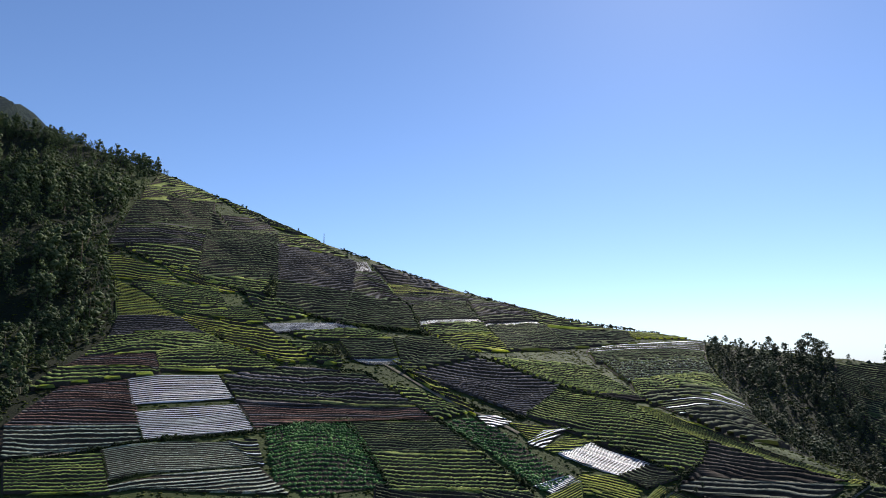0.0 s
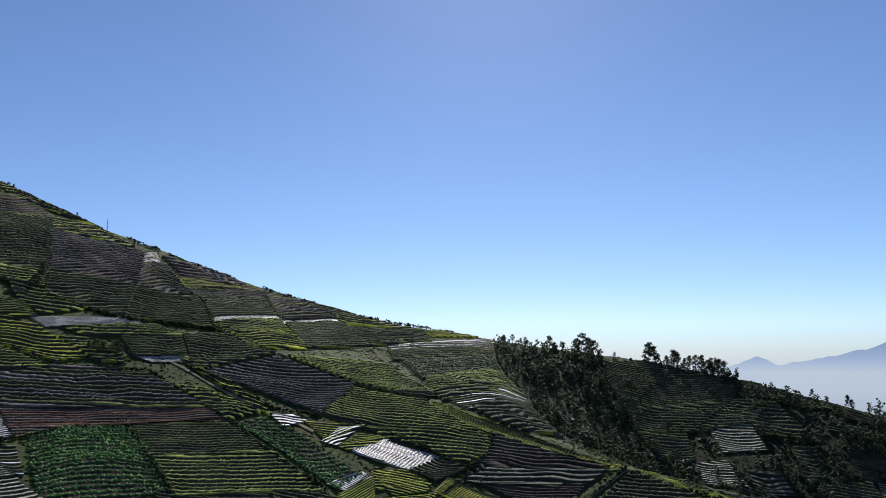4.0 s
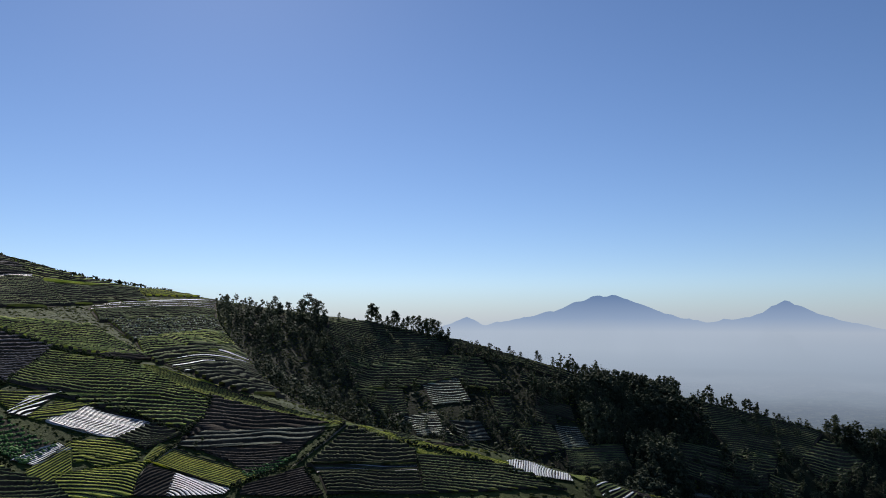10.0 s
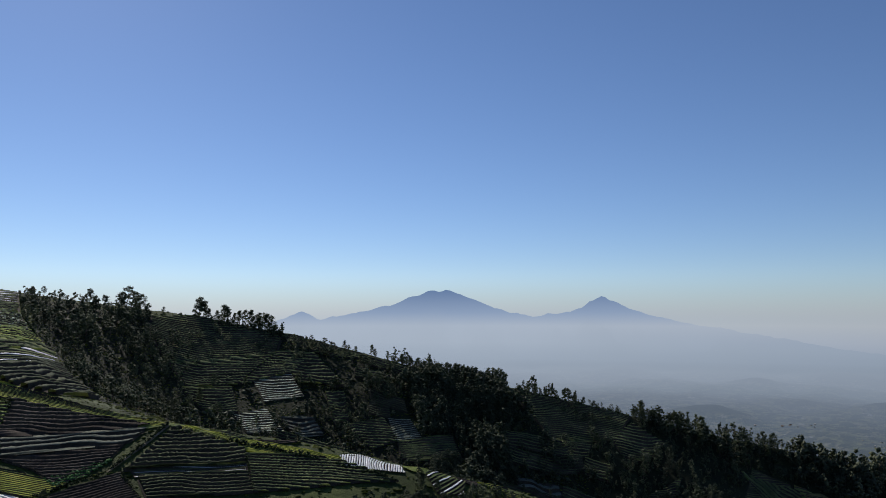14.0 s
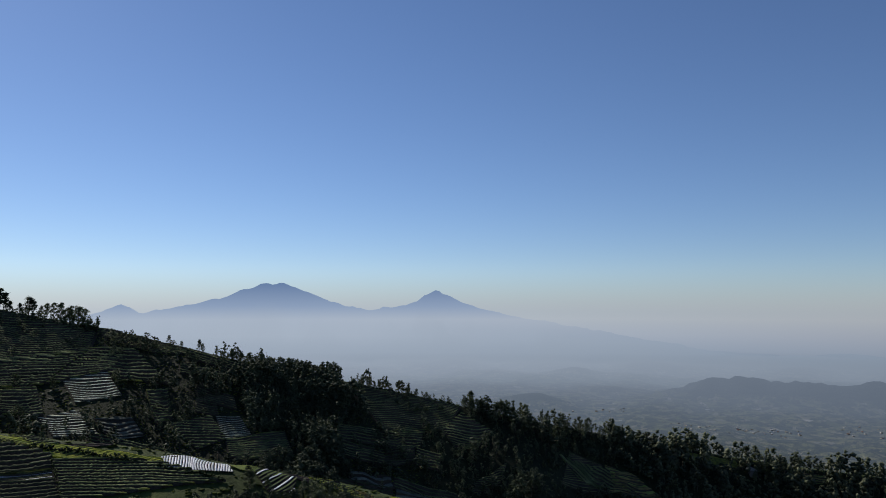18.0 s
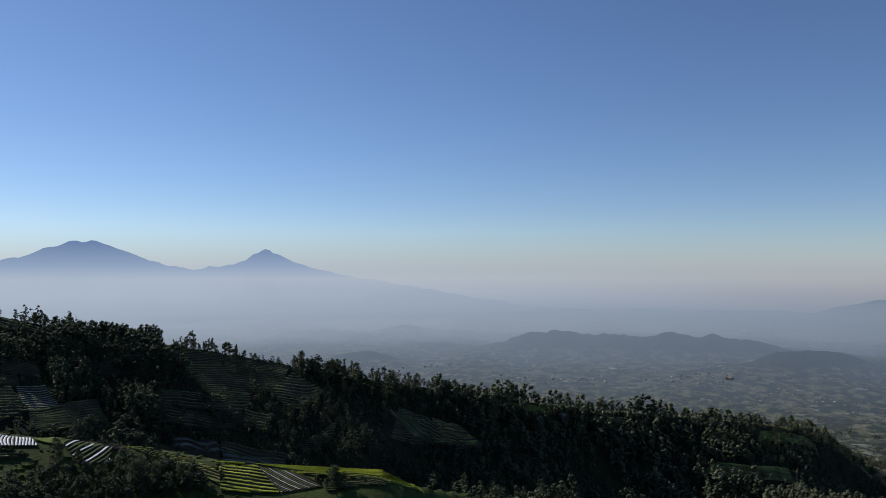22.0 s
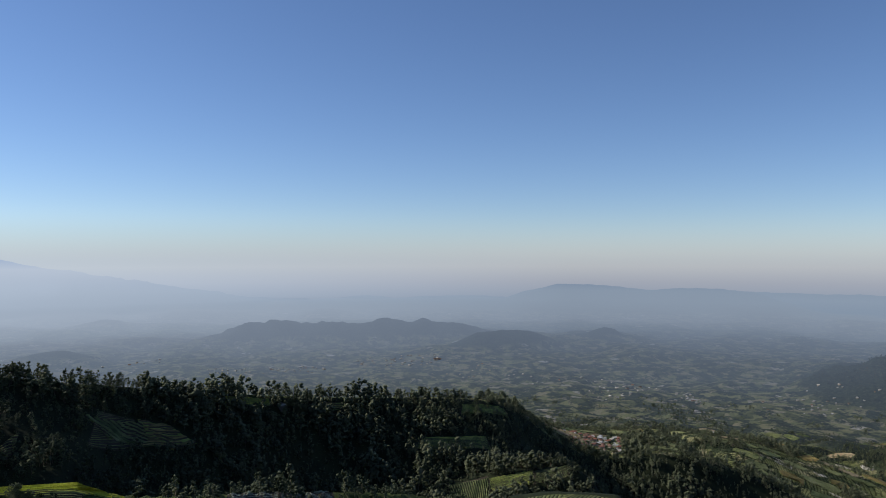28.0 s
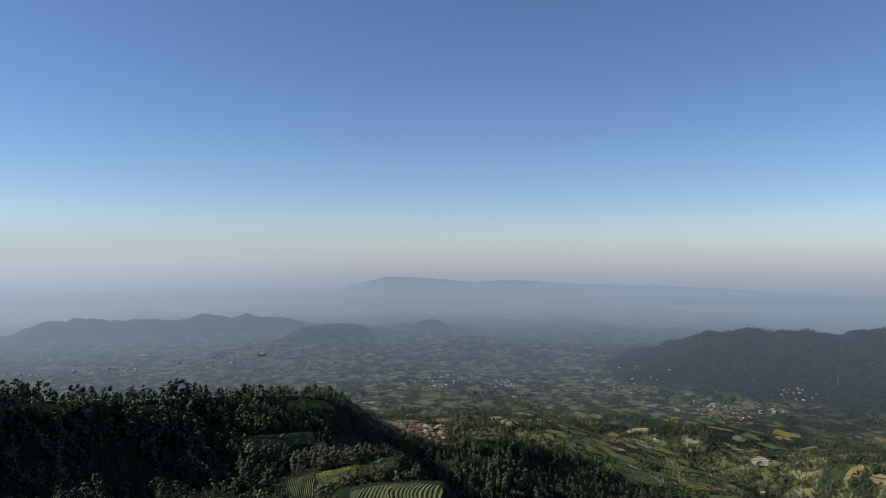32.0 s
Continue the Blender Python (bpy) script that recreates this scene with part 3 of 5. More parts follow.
def field(crop, beds, bearing, *corners):
    """A field on the slope: its soil, and bed by bed the crop, running along the bearing between the field's edges."""
    soil, plant, fill, tall, uneven, single, label = CROPS[crop]
    poly = np.array(corners)
    FIELDS.append(poly)
    mid = poly.mean(0)
    poly = mid + (poly - mid) * (1.0 if np.hypot(*mid) > 700 else 1.035)
    MIDDLES.append(mid)
    b = radians(bearing)
    d, n = np.array([math.cos(b), math.sin(b)]), np.array([-math.sin(b), math.cos(b)])
    u, v = poly @ d, poly @ n
    lo, hi = v.min(), v.max()
    pitch = (hi - lo) / beds

    def ends(w):
        w = min(max(w, lo + 0.02 * pitch), hi - 0.02 * pitch)
        cut = []
        for k in range(len(poly)):
            m = (k + 1) % len(poly)
            if (v[k] - w) * (v[m] - w) < 0:
                cut.append(u[k] + (u[m] - u[k]) * (w - v[k]) / (v[m] - v[k]))
        return (min(cut), max(cut)) if len(cut) > 1 else None

    base = np.array([mid[0], mid[1], z_at(*mid)])
    thing = tagged(new("crop_field"), label, "field", "fields on the hillside")
    thing.location = base
    far = np.hypot(*mid) > 700
    if crop in ("green", "dark", "dusky", "violet", "brown", "umber", "lime", "cabbage", "silver", "white", "stripe", "sparkle"):
        beds = math.ceil(beds * (1.5 if np.hypot(*mid) < 360 else 2.0))
        pitch = (hi - lo) / beds
    single = single and not far
    curve, phase = dice.uniform(-0.09, 0.09), dice.uniform(0, 50)

    def bowed(t, w):
        """How far a bed that follows the lie of the slope swings out of its straight line."""
        f, g = np.clip((w - lo) / (hi - lo), 0, 1), (t - t.min()) / max(np.ptp(t), 0.1)
        inner = np.clip(4 * f * (1 - f), 0, 1) * np.clip(4 * g * (1 - g), 0, 1)
        return (curve * (hi - lo) + 0.9 * pitch * lattice(t / 11 + phase, t * 0 + w / (4 * pitch), 12)) * inner
    lines = [ends(lo + k * pitch) for k in range(beds + 1)]
    if any(q is None for q in lines):
        lines = [q or (float(u.mean()) - 1, float(u.mean()) + 1) for q in lines]
    rows = []
    for k, (a, e) in enumerate(lines):
        t = np.linspace(a, e, 14)
        p = t[:, None] * d + (lo + k * pitch) * n
        rows.append(np.column_stack([p, lay(p[:, 0], p[:, 1]) + (0.6 if far else 0.24 + 0.03 * (len(FIELDS) % 6))]))
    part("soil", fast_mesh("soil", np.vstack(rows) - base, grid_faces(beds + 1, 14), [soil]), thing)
    heap = []
    for k in range(beds):
        w = lo + (k + 0.5) * pitch
        q = ends(w)
        if q is None or q[1] - q[0] < 0.8 * pitch:
            continue
        a, e = q
        high = min(tall * pitch, 1.5 if not far else 1.6)
        lift = 0.5 if far else 0.26
        material = plant
        if crop == "stripe" and k % 3:
            material = M_DARK
        if crop == "violet" and k % 4 in (1, 2) and len(FIELDS) % 3:
            material = M_DARK
        if crop == "brown" and k % 4 == 1:
            material = M_SOIL_VIOLET
        if single:
            count = max(8, int((e - a) / (pitch * 0.3)))
            t = np.linspace(a, e, count) + dice.normal(0, 0.05 * pitch, count)
            t = t[dice.uniform(0, 1, count) < (0.8 if crop == "sparkle" else 0.95)]
            p = t[:, None] * d + (w + bowed(t, w) + dice.normal(0, 0.10 * pitch, len(t)))[:, None] * n
            P = np.column_stack([p, lay(p[:, 0], p[:, 1]) + lift + 0.25 * high])
            V, F = clumps(P, dice.uniform(*((0.08, 0.17) if crop == "sparkle" else (0.26, 0.46)), len(P)) * pitch, 0.8)
            part("crop_row", fast_mesh("crop_row", V - base, F, [material]), thing)
            continue
        step = max(0.45, 0.26 * pitch) if uneven > 0.2 else 2.0
        count = int(min(max((e - a) / step, 5), 12 if far else 190))
        t = np.linspace(a + 0.02 * (e - a), e - 0.02 * (e - a), count)
        rough = 1 + uneven * dice.normal(0, 0.4, count)
        rough = np.clip(rough, 0.25, 1.8)
        side = dice.normal(0, 0.05 * uneven * pitch, count)
        half = 0.5 * fill * pitch
        prof = [(-1.0, 0.0), (-0.86, 0.8), (-0.2, 1.0), (0.75, 0.85), (1.0, 0.0)] if uneven > 0.2 else [(-1.0, 0.0), (-0.9, 0.85), (0.0, 1.0), (0.9, 0.9), (1.0, 0.0)]
        if far:
            prof = [(-1.0, 0.0), (-0.7, 1.0), (0.9, 0.8), (1.0, 0.0)]
        z0 = lay(*(t[:, None] * d + (w + bowed(t, w))[:, None] * n).T) + lift
        ring = []
        for o, hz in prof:
            wob = np.clip(1 + uneven * dice.normal(0, 0.16, count), 0.6, 1.5)
            a1, e1 = ends(w + o * half) or (a, e)
            t1 = np.linspace(a1 + 0.02 * (e1 - a1), e1 - 0.02 * (e1 - a1), count)
            p = t1[:, None] * d + (w + bowed(t1, w) + side + o * half * wob)[:, None] * n
            g = lay(p[:, 0], p[:, 1]) + lift
            z = np.where(hz == 0, g - 0.15, 0.5 * (g + z0) + hz * high * rough * wob)
            ring.append(np.column_stack([p, z]))
        bank = np.concatenate([np.ones(count - 1, int), np.zeros((len(prof) - 2) * (count - 1), int)])
        if far:
            heap.append((np.vstack(ring) - base, grid_faces(len(prof), count)))
        else:
            row = part("crop_row", fast_mesh("crop_row", np.vstack(ring) - base, grid_faces(len(prof), count), [material, M_SOIL_DARK], bank), thing)
            if crop == "sparkle":
                n_heads = max(6, int((e - a) / (0.7 * pitch)))
                t1 = dice.uniform(a, e, n_heads)
                p = t1[:, None] * d + (w + bowed(np.sort(t1), w) + dice.normal(0, 0.12 * pitch, n_heads))[:, None] * n
                heads = clumps(np.column_stack([p, lay(p[:, 0], p[:, 1]) + lift + 1.0 * high]), dice.uniform(0.10, 0.2, n_heads) * pitch, 0.8)
                part("cabbage_heads", fast_mesh("cabbage_heads", heads[0] - base, heads[1], [M_SILVER]), row, "pale glinting cabbage heads")
    if heap:
        part("crop_rows", fast_mesh("crop_rows", *joined(heap), [plant]), thing)
    return thing


def inside(x, y, poly, margin=0.0):
    c = poly.mean(0)
    p = c + (poly - c) * (1 + margin)
    odd = np.zeros(len(x), bool)
    for k in range(len(p)):
        (x0, y0), (x1, y1) = p[k], p[(k + 1) % len(p)]
        if y0 != y1:
            odd ^= ((y0 > y) != (y1 > y)) & (x < (x1 - x0) * (y - y0) / (y1 - y0) + x0)
    return odd


def hedge(wide, tall, *points):
    """A field hedge of dense uneven bushes along a line on the ground."""
    pts = np.array(points)
    wide, tall = wide * 0.85, tall * 1.0
    seg = np.hypot(*np.diff(pts, axis=0).T)
    total = np.concatenate([[0], np.cumsum(seg)])
    n = int(total[-1] * 9 / max(wide, 1.0))
    t = np.sort(dice.uniform(0, total[-1], n))
    x, y = np.interp(t, total, pts[:, 0]), np.interp(t, total, pts[:, 1])
    x, y = x + dice.normal(0, 0.26 * wide, n), y + dice.normal(0, 0.26 * wide, n)
    swell = 0.7 + 0.5 * np.abs(lattice(t / 7.0, t * 0 + wide, 3)) + 0.3 * lattice(t / 2.1, t * 0, 8)
    z = lay(x, y) + 0.2 + dice.uniform(0.1, 0.85, n) * tall * swell
    V, F = clumps(np.column_stack([x, y, z]), dice.uniform(0.3, 0.62, n) * min(wide, tall) * 0.8 * swell, 0.85)
    base = np.array([pts[0, 0], pts[0, 1], z_at(*pts[0])])
    ob = new("hedge", fast_mesh("hedge", V - base, F, [M_HEDGE]))
    ob.location = base
    return tagged(ob, "dense dark green hedge between terraced fields", "hedge", "field hedges")


# Field by field: crop, number of beds, bearing of the beds in the plan, corners.
field("brown", 13, 9.0, (-134.7, 223.5), (-95.9, 231.9), (-114.9, 263.0), (-133.8, 251.6), (-135.1, 232.6))
field("silver", 5, 11.9, (-123.8, 206.8), (-91.0, 222.1), (-96.0, 231.9), (-134.2, 222.7))
field("white", 9, 35.5, (-104.8, 244.5), (-76.1, 264.2), (-88.1, 283.6), (-115.3, 263.9))
field("white", 11, 34.0, (-91.3, 223.0), (-62.7, 243.0), (-73.4, 259.8), (-101.3, 239.4))
field("green", 4, 16.1, (-141.5, 248.6), (-116.6, 265.5), (-107.0, 271.7), (-108.0, 275.6), (-142.7, 268.4))
field("brown", 6, 14.0, (-142.4, 267.4), (-107.4, 274.8), (-116.3, 290.6), (-141.4, 282.6))
field("green", 8, 29.7, (-108.1, 275.6), (-67.9, 302.5), (-96.0, 317.8), (-117.1, 292.4))
field("green", 6, 28.7, (-140.7, 281.8), (-117.1, 290.3), (-96.2, 317.8), (-107.2, 325.8), (-141.7, 303.6))
field("violet", 7, 26.5, (-141.8, 303.5), (-106.4, 326.1), (-125.3, 338.6), (-148.9, 326.7))
field("lime", 12, 23.2, (-149.3, 326.5), (-123.8, 338.0), (-150.0, 353.5), (-165.6, 357.5))
field("lime", 6, 27.9, (-168.9, 359.3), (-135.1, 372.2), (-151.2, 384.3), (-184.8, 382.7))
field("green", 6, 28.1, (-145.8, 353.1), (-108.4, 361.1), (-122.5, 385.0), (-158.9, 359.5))
field("green", 4, 24.5, (-133.6, 342.9), (-104.4, 351.8), (-108.7, 359.9), (-143.4, 351.9))
field("lime", 7, 11.3, (-124.2, 337.9), (-101.0, 325.7), (-96.5, 342.7), (-124.0, 346.5))
field("lime", 8, 4.8, (-97.5, 319.4), (-67.6, 308.7), (-58.0, 317.7), (-84.7, 345.8), (-108.1, 347.6))
field("green", 4, 24.4, (-110.9, 364.5), (-96.7, 370.6), (-86.1, 354.7), (-103.1, 350.1))
field("green", 4, 71.8, (-215.5, 508.2), (-188.4, 562.3), (-195.9, 561.8), (-222.0, 547.7))
field("green", 4, 72.5, (-205.9, 472.0), (-175.1, 550.8), (-187.8, 563.5), (-216.2, 506.8))
field("dark", 8, 65.6, (-194.9, 425.5), (-157.0, 472.6), (-178.6, 543.4), (-207.3, 471.5))
field("violet", 6, 50.1, (-186.9, 392.8), (-148.7, 426.8), (-158.2, 473.3), (-196.2, 423.8))
field("green", 4, 38.9, (-162.5, 389.5), (-137.7, 392.5), (-147.1, 429.5), (-181.3, 397.6))
field("dark", 5, 64.5, (-156.5, 471.7), (-145.6, 491.9), (-168.4, 519.4), (-179.4, 531.6))
field("violet", 5, 69.8, (-146.4, 490.6), (-124.3, 532.7), (-147.3, 561.0), (-165.9, 518.1))
field("dark", 14, 51.6, (-137.1, 391.7), (-98.3, 420.7), (-124.5, 534.7), (-158.7, 468.9))
field("green", 4, 25.0, (-131.9, 389.2), (-93.7, 393.0), (-98.6, 419.6), (-136.3, 392.0))
field("dark", 8, 35.1, (-90.7, 384.4), (-53.0, 373.3), (-55.1, 436.5), (-99.5, 422.4))
field("violet", 12, 52.1, (-99.2, 423.5), (-55.1, 437.6), (-65.1, 531.0), (-117.1, 499.5))
field("green", 4, 54.7, (-117.5, 502.4), (-72.7, 539.1), (-99.5, 560.2), (-125.8, 534.4))
field("green", 5, 23.6, (-151.0, 545.5), (-99.1, 558.3), (-116.3, 566.2), (-180.5, 563.8))
field("dark", 9, 21.2, (-53.1, 372.2), (-11.1, 380.8), (-21.0, 434.5), (-56.4, 437.4))
field("violet", 8, 48.4, (-56.5, 438.4), (-22.3, 433.4), (-49.7, 516.6), (-61.5, 494.2))
field("white", 6, 62.8, (-61.9, 493.1), (-51.2, 513.5), (-59.4, 545.8), (-65.3, 534.0))
field("violet", 4, 54.4, (-36.4, 490.7), (7.3, 530.9), (-5.3, 560.0), (-54.0, 542.3))
field("lime", 5, 56.7, (-31.6, 462.9), (20.0, 531.6), (8.0, 550.9), (-37.6, 489.6))
field("violet", 4, 53.8, (-23.3, 431.4), (16.0, 495.7), (21.0, 538.6), (-30.5, 463.0))
field("dark", 6, 50.0, (-13.0, 401.8), (23.6, 445.4), (15.0, 500.8), (-20.9, 433.5))
field("white", 5, 49.7, (-12.0, 390.8), (23.6, 433.4), (23.0, 449.4), (-13.1, 403.8))
field("green", 4, 36.8, (-5.4, 374.0), (27.3, 400.1), (23.8, 431.3), (-11.4, 389.8))
field("lime", 5, 20.2, (7.1, 344.9), (36.2, 365.2), (27.3, 400.1), (-3.3, 374.0))
field("violet", 6, 54.3, (24.3, 430.3), (67.9, 496.4), (55.7, 548.2), (18.1, 514.7))
field("white", 5, 49.5, (24.7, 422.3), (68.2, 480.2), (68.7, 498.3), (24.0, 435.3))
field("dark", 8, 49.3, (32.9, 363.5), (74.6, 417.4), (69.4, 481.0), (26.1, 424.2))
field("green", 4, 26.7, (65.9, 477.5), (131.1, 505.3), (91.6, 541.3), (61.5, 546.5))
field("dark", 6, 18.5, (73.5, 417.6), (121.7, 449.8), (131.2, 511.4), (68.8, 470.0))
field("white", 6, 27.6, (-79.8, 344.9), (-37.6, 369.1), (-50.4, 374.6), (-89.3, 353.9))
field("green", 4, 15.7, (-64.5, 343.0), (-25.0, 355.1), (-37.5, 369.1), (-74.7, 347.1))
field("dark", 6, 12.7, (-41.2, 323.4), (-20.6, 329.4), (-25.3, 355.1), (-50.0, 345.4))
field("green", 5, 17.1, (-74.0, 334.9), (-58.9, 336.9), (-45.3, 321.8), (-44.3, 314.9), (-54.9, 315.3))
field("white", 5, 13.0, (-33.6, 319.2), (-17.8, 323.5), (-20.1, 330.4), (-41.8, 324.3))
field("dark", 10, 5.8, (-17.0, 314.5), (17.2, 339.6), (-3.8, 369.0), (-25.1, 358.1))
field("violet", 14, -1.1, (-13.6, 313.7), (31.4, 281.3), (51.0, 312.9), (17.6, 335.5))
field("violet", 8, 12.0, (-86.3, 282.1), (-66.9, 302.7), (-33.7, 306.1), (-18.1, 289.4), (-9.1, 279.9), (-73.2, 260.9))
field("brown", 7, 18.7, (-73.0, 261.0), (-8.9, 280.9), (-2.2, 271.0), (-35.1, 263.7), (-62.5, 244.1))
field("cabbage", 16, 19.4, (-59.2, 246.0), (-34.7, 262.7), (-15.6, 224.5), (-38.4, 212.6), (-48.3, 215.7))
field("dark", 9, 6.6, (-33.1, 261.9), (-0.5, 267.0), (13.1, 247.7), (-23.1, 240.9))
field("green", 8, 7.6, (-22.6, 240.9), (13.2, 248.7), (26.9, 228.4), (-15.7, 220.4))
field("cabbage", 14, -0.1, (1.0, 268.0), (9.6, 272.8), (20.0, 267.3), (40.0, 240.7), (30.9, 232.0))
field("green", 6, -11.2, (-22.0, 298.2), (-10.2, 295.8), (9.3, 277.8), (-2.3, 270.0))
field("white", 3, -4.0, (12.1, 275.7), (21.7, 277.2), (26.1, 273.8), (17.5, 267.4))
field("lime", 6, 2.0, (25.3, 273.8), (35.9, 273.7), (45.9, 273.2), (31.8, 260.1))
field("white", 4, 38.4, (29.6, 259.3), (37.3, 270.4), (47.7, 273.9), (41.2, 266.8), (35.4, 257.6))
field("lime", 5, 6.9, (34.9, 257.7), (45.0, 267.2), (57.8, 261.7), (52.3, 260.8), (39.6, 254.9))
field("white", 13, -49.0, (39.4, 256.0), (52.9, 261.7), (68.6, 241.4), (57.0, 237.3))
field("dusky", 7, -34.9, (56.5, 237.4), (68.6, 241.4), (74.8, 231.2), (62.8, 227.5))
field("white", 5, 32.5, (28.6, 233.3), (41.6, 241.4), (44.3, 236.9), (33.9, 230.5))
field("lime", 6, -39.4, (44.7, 240.9), (54.4, 237.9), (61.4, 225.8), (44.0, 229.8))
field("green", 15, -31.1, (31.5, 281.2), (48.8, 308.2), (74.1, 286.6), (89.2, 247.4), (82.6, 237.0), (74.1, 236.7), (47.0, 272.0))
field("green", 15, 12.6, (22.2, 340.3), (59.8, 358.0), (72.6, 356.7), (82.7, 300.8), (65.0, 304.1), (52.2, 313.7))
field("umber", 4, -13.6, (62.8, 296.4), (64.7, 305.2), (81.7, 313.5), (82.2, 292.7))
field("stripe", 6, 30.3, (81.4, 404.9), (86.3, 422.3), (174.2, 481.5), (162.3, 446.4))
field("stripe", 4, 39.5, (126.6, 457.8), (180.2, 498.4), (176.7, 483.7), (86.9, 423.2))
field("lime", 5, 0.1, (126.7, 508.5), (154.5, 511.2), (172.4, 502.2), (127.9, 476.1))
field("dark", 5, 22.8, (82.2, 402.7), (161.5, 444.6), (151.3, 415.3), (80.1, 371.5))
field("sparkle", 7, 23.3, (83.3, 373.8), (152.0, 416.1), (144.7, 382.5), (84.9, 329.2))
field("green", 6, 31.8, (85.6, 331.1), (145.3, 384.5), (146.1, 364.8), (82.7, 303.9))
field("dark", 4, 35.0, (83.2, 304.8), (145.5, 364.0), (147.9, 357.6), (83.5, 287.1))
field("stripe", 8, 38.2, (85.1, 289.8), (147.7, 357.7), (136.3, 324.5), (91.0, 276.4))
field("dusky", 8, 30.6, (91.4, 277.3), (137.8, 328.3), (118.6, 251.4), (104.8, 246.6), (94.4, 260.4))
field("silver", 11, 28.6, (-100.1, 215.9), (-67.6, 232.4), (-55.1, 223.3), (-90.9, 201.4))
field("stripe", 6, 14.6, (-68.4, 232.1), (-60.4, 237.4), (-54.0, 222.5), (-55.2, 222.2))
field("green", 8, 13.1, (-122.1, 204.3), (-99.3, 213.0), (-88.0, 195.1), (-113.4, 190.9))
field("silver", 6, 30.8, (-90.1, 198.5), (-55.6, 221.1), (-44.5, 210.4), (-89.5, 195.5))
field("green", 4, 7.9, (-110.5, 392.8), (-92.4, 391.2), (-71.3, 374.3), (-85.9, 359.9), (-98.8, 371.1))
field("lime", 4, 10.1, (-157.5, 392.6), (-140.4, 398.0), (-111.3, 387.3), (-124.1, 379.2), (-145.7, 383.3))
field("lime", 5, -38.7, (-24.5, 329.1), (-11.5, 321.8), (10.2, 284.8), (12.9, 274.7), (0.5, 292.0), (-14.9, 312.6))
field("lime", 9, -55.1, (60.8, 221.8), (67.4, 228.3), (86.3, 198.0), (77.7, 197.3))
field("umber", 8, 15.1, (54.9, 209.9), (61.2, 218.6), (67.1, 211.6), (62.1, 202.7), (54.2, 207.0))
field("white", 9, -64.5, (66.7, 211.7), (76.8, 196.5), (75.0, 195.1), (61.9, 202.8))
field("umber", 9, -16.5, (81.3, 195.8), (98.2, 193.5), (95.8, 177.8), (78.3, 192.7))
field("umber", 9, -41.6, (90.7, 251.1), (115.6, 210.3), (105.2, 214.6), (81.7, 229.9), (72.1, 225.8))
field("grey", 4, -30.6, (71.6, 225.9), (81.7, 229.9), (114.8, 209.6), (105.2, 205.6), (76.6, 220.1))
field("umber", 7, -35.4, (76.6, 220.0), (105.0, 205.8), (98.7, 201.1), (83.5, 200.3), (81.7, 209.6))
field("cabbage", 5, -35.5, (83.1, 204.8), (99.2, 200.8), (89.6, 197.7), (82.9, 199.5))
field("dusky", 7, -42.8, (98.9, 193.2), (119.5, 203.5), (127.6, 179.2), (123.4, 172.4), (100.7, 192.2))
field("stripe", 5, -44.2, (100.6, 192.3), (123.3, 172.4), (121.4, 168.9), (99.9, 188.1))
field("dusky", 5, -45.0, (100.2, 188.0), (121.4, 168.9), (117.0, 159.7), (97.2, 177.1))
field("dark", 9, -53.9, (126.4, 176.4), (141.6, 153.7), (146.3, 134.9), (117.3, 159.5))
field("lime", 10, -70.8, (120.8, 207.4), (132.7, 179.2), (143.1, 153.6), (138.6, 151.1), (128.6, 173.6), (118.6, 199.4))
field("lime", 10, -59.0, (77.4, 286.7), (95.8, 257.8), (119.9, 206.8), (113.4, 210.4), (91.7, 246.5), (74.9, 277.0))
field("white", 18, 42.4, (143.2, 155.0), (145.9, 153.9), (152.1, 140.4), (150.2, 136.6), (140.7, 149.0))
field("lime", 8, -49.6, (152.0, 139.1), (155.1, 135.6), (161.3, 124.9), (156.9, 127.2), (152.5, 135.4))
field("dark", 6, -6.5, (11.8, 226.7), (25.7, 228.6), (37.9, 220.8), (40.0, 213.3), (11.5, 214.7))
field("lime", 9, -35.7, (37.4, 225.9), (61.0, 220.7), (57.5, 214.4), (54.7, 206.9), (39.9, 213.3))
field("lime", 6, -42.0, (44.2, 236.9), (59.2, 229.5), (59.7, 223.1), (48.7, 224.8))
field("dark", 15, -37.2, (238.7, 437.1), (267.6, 428.3), (296.1, 379.0), (279.0, 363.2), (218.7, 381.8), (225.8, 415.7))
field("dark", 7, -33.4, (219.9, 383.4), (280.2, 363.6), (241.1, 346.4), (216.8, 357.4))
field("silver", 6, -31.2, (250.7, 344.4), (273.5, 339.6), (265.4, 317.7), (243.2, 323.8))
field("silver", 6, -36.5, (222.8, 322.6), (239.7, 317.7), (235.7, 296.8), (219.9, 306.2))
field("grey", 6, -31.5, (241.5, 307.5), (256.8, 300.1), (251.1, 283.9), (237.2, 290.4))
field("umber", 3, -52.4, (132.3, 180.8), (139.1, 173.0), (140.0, 169.7), (133.5, 174.9))
field("dark", 6, -43.6, (127.2, 196.4), (131.3, 188.9), (131.9, 181.1), (127.7, 186.5))
field("silver", 6, -28.1, (292.8, 278.4), (304.2, 271.9), (297.8, 258.0), (282.4, 263.2))
field("dark", 5, -17.4, (282.6, 261.5), (317.8, 252.7), (309.2, 242.6), (274.5, 251.1))
field("dark", 5, -28.9, (278.3, 314.6), (288.2, 309.6), (272.1, 287.7), (262.6, 289.7))
field("dark", 5, -33.1, (211.9, 356.8), (236.9, 345.6), (225.5, 323.1), (212.4, 333.1))
field("dark", 5, -35.7, (280.5, 364.6), (301.8, 352.5), (293.0, 313.4), (271.6, 330.8))
